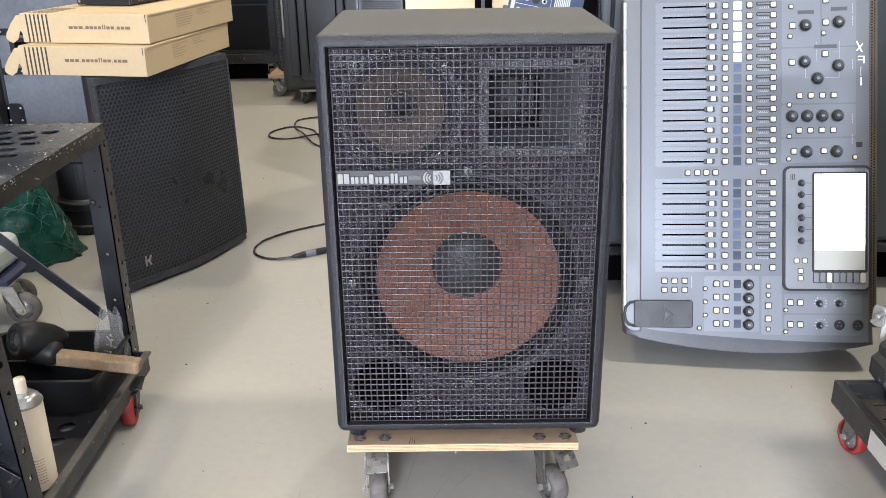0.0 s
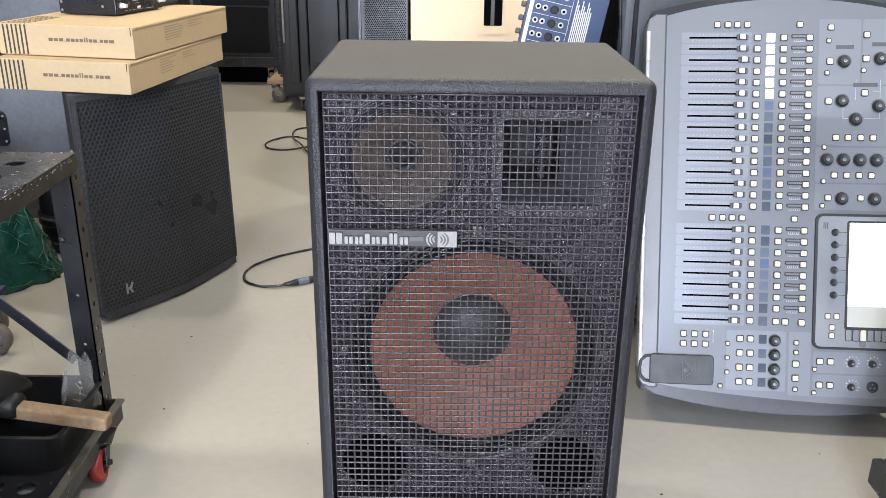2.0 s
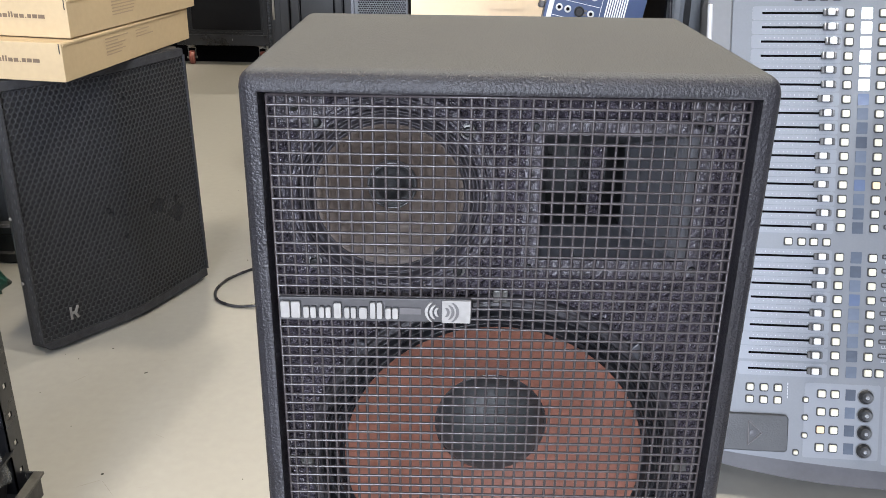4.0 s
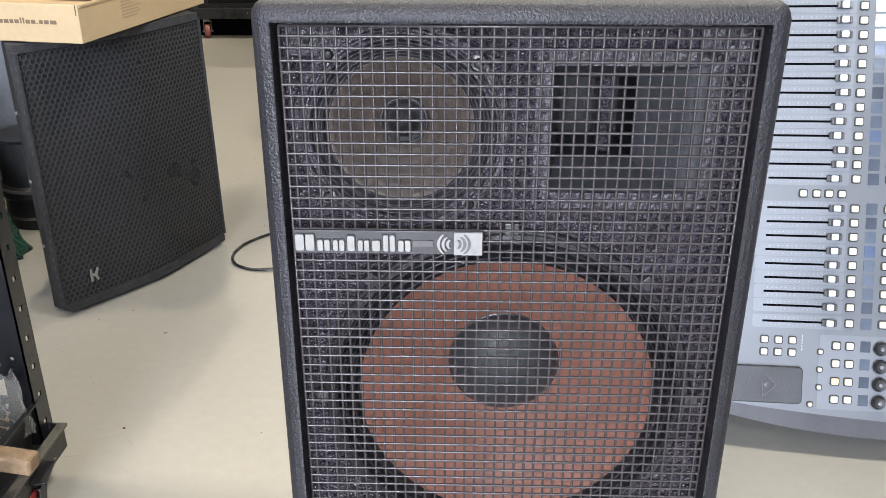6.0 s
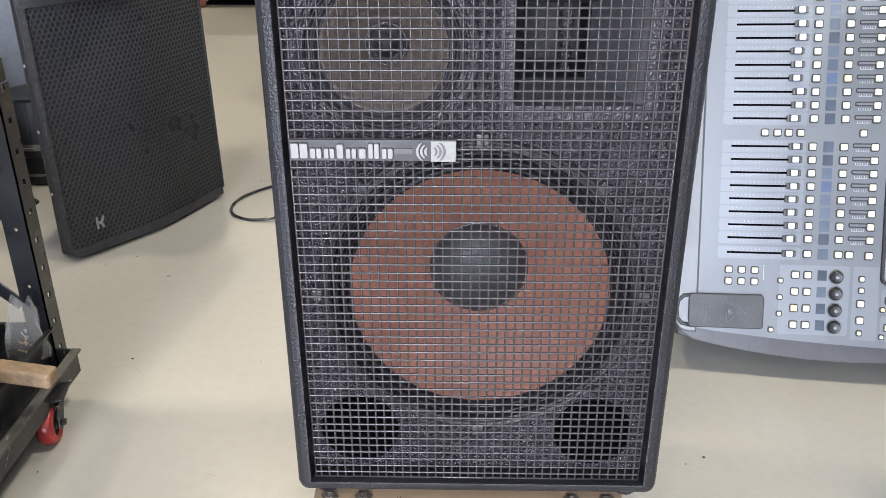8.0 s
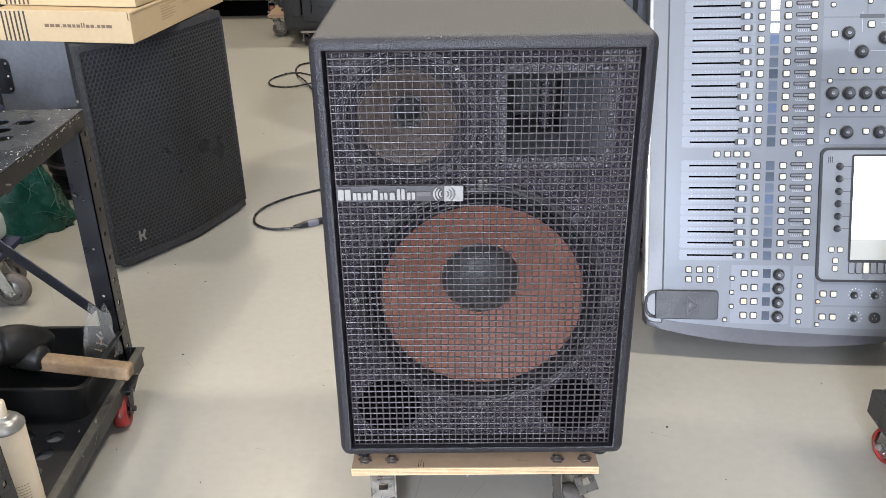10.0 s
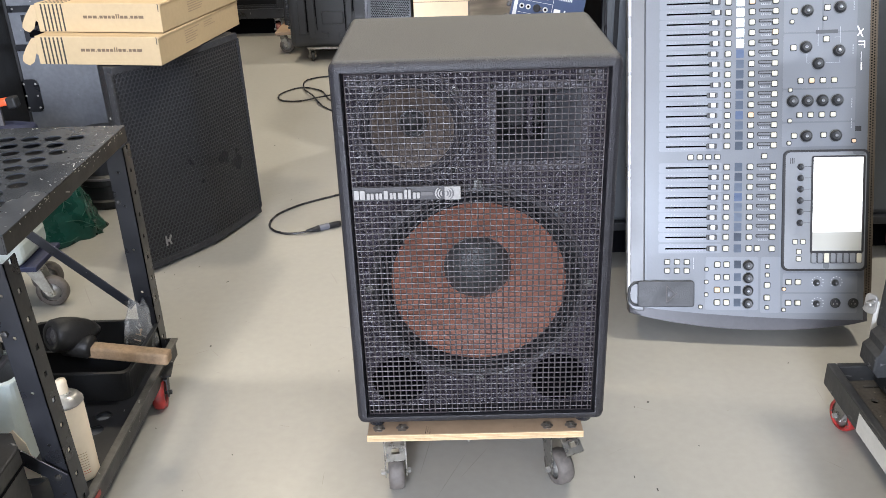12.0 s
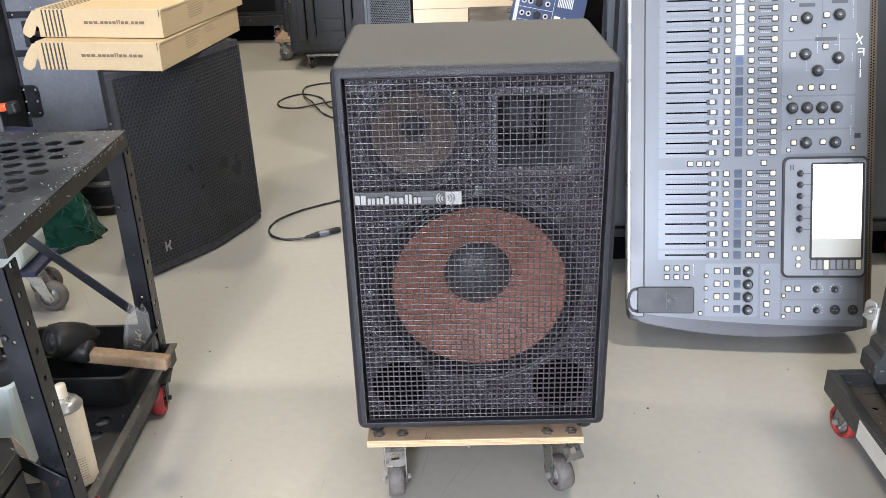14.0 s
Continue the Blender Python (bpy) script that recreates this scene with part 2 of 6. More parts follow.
def lathe(profile, seg=32, bm=None, m=None):
    """Turns (r, h) pairs round the z axis."""
    bm = bm or bmesh.new()
    m = m or Matrix()
    rings = []
    for r, h in profile:
        if r < 1e-5:
            rings.append([bm.verts.new(m @ Vector((0, 0, h)))])
        else:
            rings.append([bm.verts.new(m @ Vector((r * math.cos(2 * math.pi * i / seg), r * math.sin(2 * math.pi * i / seg), h))) for i in range(seg)])
    for a, b in zip(rings, rings[1:]):
        for i in range(seg):
            j = (i + 1) % seg
            q = [a[i % len(a)], a[j % len(a)], b[j % len(b)], b[i % len(b)]]
            q = [v for k, v in enumerate(q) if v not in q[:k]]
            if len(q) > 2:
                bm.faces.new(q)
    return bm


def tube(points, r, seg=8, bm=None, closed_ends=True):
    bm = bm or bmesh.new()
    pts = [Vector(p) for p in points]
    rings = []
    up = Vector((0, 0, 1))
    for i, p in enumerate(pts):
        d = (pts[min(i + 1, len(pts) - 1)] - pts[max(i - 1, 0)]).normalized()
        a = d.cross(up)
        a = a.normalized() if a.length > 0.05 else d.cross(Vector((1, 0, 0))).normalized()
        b = d.cross(a).normalized()
        rings.append([bm.verts.new(p + r * (math.cos(2 * math.pi * k / seg) * a + math.sin(2 * math.pi * k / seg) * b)) for k in range(seg)])
    for u, v in zip(rings, rings[1:]):
        for k in range(seg):
            bm.faces.new((u[k], u[(k + 1) % seg], v[(k + 1) % seg], v[k]))
    if closed_ends:
        bm.faces.new(rings[0])
        bm.faces.new(rings[-1])
    return bm


def prism(outline, z0, z1, bevel=0.0):
    """An outline in x and y, raised from z0 to z1."""
    bm = bmesh.new()
    a = [bm.verts.new((x, y, z0)) for x, y in outline]
    b = [bm.verts.new((x, y, z1)) for x, y in outline]
    bm.faces.new(a)
    top = bm.faces.new(b)
    n = len(a)
    for i in range(n):
        bm.faces.new((a[i], a[(i + 1) % n], b[(i + 1) % n], b[i]))
    if bevel:
        bmesh.ops.bevel(bm, geom=list(top.edges), offset=bevel, segments=2, affect="EDGES", profile=0.5)
    return bm


def rounded(w, h, r, n=5, cx=0.0, cy=0.0):
    out = []
    for sx, sy, a0 in ((1, 1, 0), (-1, 1, 90), (-1, -1, 180), (1, -1, 270)):
        for i in range(n + 1):
            a = radians(a0 + 90 * i / n)
            out.append((cx + sx * (w / 2 - r) + r * math.cos(a), cy + sy * (h / 2 - r) + r * math.sin(a)))
    return out


def ring_points(cx, cy, r, n):
    return [(cx + r * math.cos(2 * math.pi * i / n), cy + r * math.sin(2 * math.pi * i / n)) for i in range(n)]


def plate(outer, holes, depth, m=None):
    """A sheet in x and y with holes through it; its walls go down to -depth."""
    bm = bmesh.new()
    edges, loops = [], []
    for loop in [outer] + holes:
        vs = [bm.verts.new((x, y, 0)) for x, y in loop]
        loops.append(vs)
        edges += [bm.edges.new((vs[i], vs[(i + 1) % len(vs)])) for i in range(len(vs))]
    bmesh.ops.triangle_fill(bm, use_beauty=True, use_dissolve=False, edges=edges)
    for vs in loops:
        low = [bm.verts.new((v.co.x, v.co.y, -depth)) for v in vs]
        for i in range(len(vs)):
            j = (i + 1) % len(vs)
            bm.faces.new((vs[i], vs[j], low[j], low[i]))
    if m is not None:
        bmesh.ops.transform(bm, matrix=m, verts=bm.verts)
    return bm


FRONT = Matrix(((1, 0, 0, 0), (0, 0, -1, 0), (0, 1, 0, 0), (0, 0, 0, 1)))  # a drawing in x and y stood up, facing the camera

# ---------------------------------------------------------------- the room
def slab(name, x0, y0, z0, x1, y1, z1, material, label, category="wall"):
    me = bpy.data.meshes.new(name)
    bm = boxed(x0, y0, z0, x1, y1, z1)
    bm.to_mesh(me)
    bm.free()
    me.materials.append(material)
    return tagged(new(name, me), label, category, kind="structure")


slab("floor", RX0 - 0.2, RY0 - 0.2, -0.2, RX1 + 0.2, RY1 + 0.2, 0, M_FLOOR, "pale grey glossy painted concrete workshop floor", "floor")
slab("wall_north", RX0 - 0.2, RY1, 0, RX1 + 0.2, RY1 + 0.2, CEILING, M_WALL, "plain grey workshop wall")
slab("wall_west", RX0 - 0.2, RY0, 0, RX0, RY1, CEILING, M_WALL, "plain grey workshop wall")
slab("wall_east", RX1, RY0, 0, RX1 + 0.2, RY1, CEILING, M_WALL, "plain grey workshop wall")
# the wall behind the camera has a wide roller door, rolled up
slab("wall_south_west", RX0 - 0.2, RY0 - 0.2, 0, WX0, RY0, CEILING, M_WALL, "plain grey workshop wall")
slab("wall_south_east", WX1, RY0 - 0.2, 0, RX1 + 0.2, RY0, CEILING, M_WALL, "plain grey workshop wall")
slab("wall_south_head", WX0, RY0 - 0.2, WZ1, WX1, RY0, CEILING, M_WALL, "plain grey workshop wall")
door = tagged(new("door_1"), "wide open roller door with pale steel guides", "door", kind="structure")
for x in (WX0 + 0.002, WX1 - 0.052):
    part("door_guide", boxed(x, RY0 - 0.02, 0, x + 0.05, RY0 + 0.03, WZ1), M_CEIL, door)
part("rolled_curtain", tube([(WX0, RY0 + 0.22, WZ1 + 0.18), (WX1, RY0 + 0.22, WZ1 + 0.18)], 0.17, 24), M_CEIL, door, smooth=True)
slab("ceiling", RX0 - 0.2, RY0 - 0.2, CEILING, RX1 + 0.2, RY1 + 0.2, CEILING + 0.2, M_CEIL, "plain grey workshop ceiling", "ceiling")


# ---------------------------------------------------------------- the loudspeaker on its dolly
CW, CZ0, CZ1, CD, LIP = 0.238, 0.186, 0.894, 0.37, -0.014   # half width, bottom, top, depth, front lip
BAFFLE = 0.024
WOOF, MID, HORN = (0.001, 0.470), (-0.1075, 0.768), (0.1065, 0.770)
PORTS = ((-0.155, 0.266), (0.153, 0.264))


def flat_large(ob, limit=0.004):
    for p in ob.data.polygons:
        p.use_smooth = p.area < limit
    return ob


def at_front(x, z, y):
    return Matrix.Translation((x, y, z)) @ FRONT


def main_loudspeaker():
    sp = thing("loudspeaker", pose(0, 0, 0), "black textured loudspeaker cabinet with wire grille and red-brown woofer", "loudspeaker")
    bm = boxed(-CW, LIP, CZ0, CW, CD, CZ1, bevel=0.0155, seg=4)
    face = min(bm.faces, key=lambda f: (f.calc_center_median().y, -f.calc_area()))
    bmesh.ops.inset_individual(bm, faces=[face], thickness=0.0036, use_even_offset=True)
    got = bmesh.ops.extrude_discrete_faces(bm, faces=[face])["faces"][0]
    bmesh.ops.translate(bm, vec=(0, 0.06, 0), verts=got.verts)
    bmesh.ops.delete(bm, geom=[got], context="FACES_ONLY")
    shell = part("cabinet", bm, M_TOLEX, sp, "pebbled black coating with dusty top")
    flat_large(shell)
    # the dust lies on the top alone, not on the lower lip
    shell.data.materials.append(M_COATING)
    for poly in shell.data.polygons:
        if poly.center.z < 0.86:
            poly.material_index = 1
    # baffle with its cut-outs
    hx0, hx1, hz0, hz1 = HORN[0] - 0.073, HORN[0] + 0.073, HORN[1] - 0.063, HORN[1] + 0.063
    outer = [(-0.224, 0.198), (0.224, 0.198), (0.224, 0.882), (-0.224, 0.882)]
    holes = [ring_points(*WOOF, 0.186, 64), ring_points(*MID, 0.088, 48), [(hx0, hz0), (hx1, hz0), (hx1, hz1), (hx0, hz1)]]
    holes += [ring_points(x, z, 0.0505, 36) for x, z in PORTS]
    part("baffle", plate(outer, holes, 0.015), M_BAFFLE, sp, "lumpy black painted baffle board", m=at_front(0, 0, BAFFLE))
    # black sheet inside the cabinet, standing in for shade behind the cut-outs
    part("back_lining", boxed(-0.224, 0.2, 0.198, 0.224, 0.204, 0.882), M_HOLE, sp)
    # woofer
    m = at_front(WOOF[0], WOOF[1], BAFFLE)
    w = part("woofer", lathe([(0.184, -0.02), (0.184, 0.0), (0.186, 0.006), (0.1885, 0.0065), (0.190, 0.0045), (0.1925, 0.0045), (0.194, 0.0065), (0.1965, 0.006), (0.1985, 0.003), (0.1985, 0.0)], 72), M_FRAME, sp, "dark cast woofer frame", m, True)
    rolls = [(0.186, 0.004)]
    for k in range(37):
        f = k / 36
        rolls.append((0.186 - 0.026 * f, 0.0040 + 0.0046 * math.sin(f * 3 * 2 * math.pi) - 0.006 * f))
    part("surround", lathe(rolls, 72), M_RUBBER, w, "corrugated black cloth surround", smooth=True)
    cone = [(0.160, -0.002)] + [(0.160 - 0.104 * f, -0.004 - 0.072 * f ** 1.15) for f in (0.02, 0.25, 0.5, 0.75, 1.0)]
    part("cone", lathe(cone, 72), M_CONE, w, "red-brown paper cone", smooth=True)
    dome = [(0.0625, -0.0735), (0.0618, -0.070)] + [(0.061 * math.cos(a), -0.070 + 0.030 * math.sin(a)) for a in [radians(x) for x in range(6, 90, 12)]] + [(0, -0.040)]
    part("dust_cap", lathe(dome, 48), M_DUST, w, "charcoal domed dust cap", smooth=True)
    # shadow at the edge of the dust cap, modelled as a black ring
    part("cap_ring", lathe([(0.0600, -0.0715), (0.0618, -0.0685), (0.0640, -0.0690), (0.0655, -0.0725)], 48), M_RUBBER, w, "black ring standing for the shadow round the dust cap", smooth=True)
    for k in range(8):
        a = radians(45 * k)
        c = part("clamp", boxed(-0.0075, -0.006, 0.0, 0.0075, 0.008, 0.007, bevel=0.0015), M_ZINCDULL if k % 2 == 0 else M_GREYPL, w, m=pose(0.1985 * math.cos(a), 0.1985 * math.sin(a), 0.004, 0, 0, 45 * k - 90))
        if k % 2 == 0:
            c["label"] = "bright steel clamp"
    # mid driver: pressed rim, rolled gasket, ribbed cone
    m = at_front(MID[0], MID[1], BAFFLE)
    d = part("mid_driver", lathe([(0.086, -0.02), (0.086, 0.002), (0.089, 0.0045), (0.092, 0.0035), (0.0955, 0.0035), (0.0985, 0.0055), (0.1035, 0.0055), (0.1055, 0.003), (0.1055, 0)], 72), M_FLANGEPAINT, sp, "painted-over mid driver frame", m, True)
    for k in range(4):
        a = radians(90 * k + 42)
        sc = part("screw", lathe([(0, 0.0075), (0.0028, 0.0090), (0.0046, 0.0080), (0.0052, 0.0045)], 14), M_BLACKPL, d, m=pose(0.0985 * math.cos(a), 0.0985 * math.sin(a), 0), smooth=True)
        part("screw_washer", lathe([(0.0050, 0.0062), (0.0072, 0.0060), (0.0078, 0.0040)], 14), M_ZINCDULL, sc, "dull steel washer")
    for r, h in ((0.0890, 0.0055), (0.0965, 0.0050)):
        part("gasket_ring", lathe([(r - 0.0030, 0.0030), (r - 0.0018, h + 0.0016), (r, h + 0.0026), (r + 0.0018, h + 0.0016), (r + 0.0030, 0.0030)], 72), M_FLANGEPAINT, d, "painted-over rolled gasket ring", smooth=True)
    rolls = [(0.086 - 0.015 * f, 0.002 + 0.0030 * math.sin(f * 4 * math.pi) - 0.002 * f) for f in [k / 30 for k in range(31)]]
    part("surround", lathe(rolls, 60), M_FLANGE, d, "folded grey cloth surround", smooth=True)
    ribs = [(0.071 - 0.048 * k / 20, -0.001 - 0.040 * (k / 20) ** 1.15 + (0.0012 if k % 4 == 1 else 0)) for k in range(21)]
    part("cone", lathe(ribs, 60), M_MIDCONE, d, "dusty grey-brown paper cone", smooth=True)
    cap = part("dust_cap", lathe([(0.0235, -0.040), (0.0228, -0.034), (0.0205, -0.0325), (0.0195, -0.036), (0.0120, -0.029), (0.0060, -0.0265), (0, -0.0258)], 36), M_MIDCAP, d, "black dust cap", smooth=True)
    part("glue_ring", lathe([(0.0222, -0.0338), (0.0230, -0.0322), (0.0243, -0.0340), (0.0250, -0.0385)], 36), M_CAPRING, cap, "pale glue line", smooth=True)
    # small corner plates that carry the grille, each with one screw
    for sx in (-1, 1):
        cp = part("corner_plate", prism(rounded(0.046, 0.030, 0.002, 2), 0, 0.006, 0.001), M_FLANGEPAINT, sp, "painted-over corner plate", at_front(sx * 0.1895, 0.8545, BAFFLE))
        part("screw", lathe([(0, 0.0085), (0.0034, 0.0078), (0.0040, 0.006)], 12), M_BLACKPL, cp, m=pose(sx * 0.004, 0, 0))
    # horn: a deep slot to one side of the mouth, with a broad flare wall beside it
    hm = at_front(HORN[0], HORN[1], BAFFLE)
    hole = rounded(0.144, 0.124, 0.004, 3)
    hn = part("horn", plate(rounded(0.174, 0.156, 0.006, 3), [hole], 0.006, Matrix.Translation((0, 0, 0.006))), M_FLANGEPAINT, sp, "dark plastic horn flange", hm)
    bm = bmesh.new()
    secs = []
    for k in range(9):
        f = k / 8
        xr, xl = 0.0718 - 0.057 * f ** 0.7, -0.0718 + 0.011 * f
        zt2, zb2 = 0.0618 - 0.021 * f, -0.0618 + 0.019 * f
        d = 0.005 - 0.050 * f
        secs.append([bm.verts.new(p) for p in ((xr, zt2, d), (xl, zt2, d), (xl, zb2, d), (xr, zb2, d))])
    for a, b in zip(secs, secs[1:]):
        for i in range(4):
            bm.faces.new((a[i], a[(i + 1) % 4], b[(i + 1) % 4], b[i]))
    part("flare", bm, M_FLARE, hn, "smooth dark flare walls")
    bm = bmesh.new()
    a, b = [[bm.verts.new((x, z, d)) for x, z in ((0.0148, 0.0408), (-0.0608, 0.0408), (-0.0608, -0.0428), (0.0148, -0.0428))] for d in (-0.045, -0.14)]
    for i in range(4):
        bm.faces.new((a[i], a[(i + 1) % 4], b[(i + 1) % 4], b[i]))
    bm.faces.new(b)
    part("throat", bm, M_BLACKPL, hn, "dark horn throat")
    part("phase_vane", boxed(-0.0150, -0.0420, -0.120, -0.0040, 0.0400, -0.062, bevel=0.002), M_BAFFLE, hn, "narrow lumpy black vane in the throat")
    for sx in (-1, 1):
        for sy in (-1, 1):
            part("screw", lathe([(0, 0.0095), (0.0032, 0.009), (0.0036, 0.006)], 10), M_BLACKPL, hn, m=pose(sx * 0.0795, sy * 0.0700, 0))
    # ports are closed at the end; their inner shade is in the colour
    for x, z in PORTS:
        part("port_tube", lathe([(0.0515, 0.003), (0.0505, 0.004), (0.049, 0.002), (0.048, -0.12), (0, -0.12)], 40), M_HOLE, sp, "bass port tube, the shade inside it painted black", at_front(x, z, BAFFLE), True)
    # wire grille: every wire is a piece of its own
    bm = bmesh.new()
    for x in (-0.2130, 0.2130):
        tube([(x, 0.2080, 0), (x, 0.8710, 0)], 0.0014, 8, bm)
    for z in (0.2080, 0.8710):
        tube([(-0.2130, z, 0), (0.2130, z, 0)], 0.0014, 8, bm)
    g = part("grille", bm, M_WIRE, sp, "dark coated welded wire grille", at_front(0, 0, -0.005), smooth=True)
    pitch, r = 0.01095, 0.00142
    nx, nz = 39, 60
    rnd = random.Random(4)
    dx, crimp = 0.01085, 0.00014

    def crimped(half, step, phase, along_x):
        n = int(round(2 * half / step)) * 4
        pts = []
        for k in range(n + 1):
            s = -half + 2 * half * k / n
            h = crimp * math.cos(2 * math.pi * s / step + phase)
            pts.append((s, 0, h) if along_x else (0, s, h))
        return tube(pts, r, 7, closed_ends=False)

    across = [part("wire", crimped(0.2130, dx, ph, True), M_WIRE, g, smooth=True) for ph in (0.0, math.pi)]
    upright = [part("wire", crimped(0.3315, pitch, ph, False), M_WIRE, g, smooth=True) for ph in (math.pi / 2, -math.pi / 2)]
    for k in range(nz):
        z = 0.5393 + (k - (nz - 1) / 2) * pitch
        m = pose(0, z + rnd.uniform(-4e-4, 4e-4), 0.0004 + rnd.uniform(-2e-4, 2e-4), 0, 0, rnd.uniform(-0.06, 0.06))
        if k > 1:
            again(across[k % 2], m)
        else:
            across[k].matrix_basis = m
    for k in range(nx):
        x = (k - (nx - 1) / 2) * dx
        m = pose(x + rnd.uniform(-3e-4, 3e-4), 0.5393, -0.0002 + rnd.uniform(-2e-4, 2e-4), 0, 0, rnd.uniform(-0.04, 0.04))
        if k > 1:
            again(upright[k % 2], m)
        else:
            upright[k].matrix_basis = m
    # badge: plate, blocks in place of the lettering, emblem of plain arcs
    bd = part("badge", prism(rounded(0.185, 0.0245, 0.002, 2), 0, 0.003, 0.0008), M_BADGEBACK, sp, "dark badge plate with pale relief", at_front(-0.1200, 0.6655, -0.0085))
    x = -0.0910
    for wdt, tall in ((0.0200, 1), (0.0135, 0), (0.0125, 0), (0.0085, 0.8), (0.0125, 0), (0.0090, 0), (0.0130, 1), (0.0135, 0)):
        h = 0.0115 + 0.0055 * tall
        bars = 3 if wdt > 0.02 else 2 if wdt > 0.01 else 1
        each = wdt / bars - 0.0012
        for k in range(bars):
            cx = x + (k + 0.5) * wdt / bars
            part("block_edge", prism(rounded(each + 0.0016, h + 0.0016, 0.002, 3, cx, -0.0085 + h / 2), 0.003, 0.0042), M_BLACKPL, bd)
            part("block", prism(rounded(each, h, 0.0016, 3, cx, -0.0085 + h / 2), 0.003, 0.0062, 0.0006), M_BADGE, bd)
        x += wdt + 0.0016
    part("stroke", boxed(0.024, -0.0035, 0.003, 0.044, 0.0030, 0.0045), M_PLATE, bd)
    part("emblem", prism([(0.064, -0.0118), (0.0915, -0.0118), (0.0915, 0.0118), (0.064, 0.0118)], 0.003, 0.0058, 0.0005), M_BADGE, bd, "pale square emblem")
    for k, (cx, rr) in enumerate(((0.064, 0.0075), (0.064, 0.0120), (0.064, 0.0165))):
        arc = [(cx + s * rr * math.cos(radians(a)), rr * 0.82 * math.sin(radians(a))) for s in (1, -1) for a in range(-48, 49, 16)]
        right = [p for p in arc if p[0] > cx]
        left = [p for p in arc if p[0] < cx]
        for side, ma, h in ((right, M_PLATE, 0.0068), (left, M_BADGE, 0.0062)):
            inner = [(cx + (p[0] - cx) * (1 - 0.0028 / rr), p[1]) for p in side]
            part("arc", prism(side + inner[::-1], 0.003, h), ma, bd)
    # rubber feet under the cabinet
    for sx in (-1, 1):
        for y in (0.035, 0.32):
            part("foot", lathe([(0, CZ0 - 0.025), (0.016, CZ0 - 0.025), (0.019, CZ0 + 0.002), (0, CZ0 + 0.002)], 16), M_RUBBER, sp, m=pose(sx * 0.205, y, 0))
    return sp


M_FLANGEPAINT = mat("painted_over_horn_flange", (0.046, 0.041, 0.051), 0.34, vary=0.4, scale=25, fine=200, bump=0.6, bump_scale=210, bump_depth=0.006, shine=0.6, rough_vary=0.04)
M_BADGEBACK = mat("dark_badge_back", (0.052, 0.050, 0.053), 0.5, metal=0.2, vary=0.2, scale=30, bump=0.05)
M_MIDCAP = mat("black_mid_cap", (0.010, 0.010, 0.011), 0.5, vary=0.2, scale=40, bump=0.1, shine=0.25)
M_CAPRING = mat("pale_glue_edge", (0.055, 0.055, 0.058), 0.25, vary=0.5, scale=25, bump=0.1)
M_ZINCDULL = mat("dull_steel_clamp", (0.11, 0.108, 0.105), 0.4, metal=0.5, vary=0.2, scale=60, bump=0.05)
main_loudspeaker()


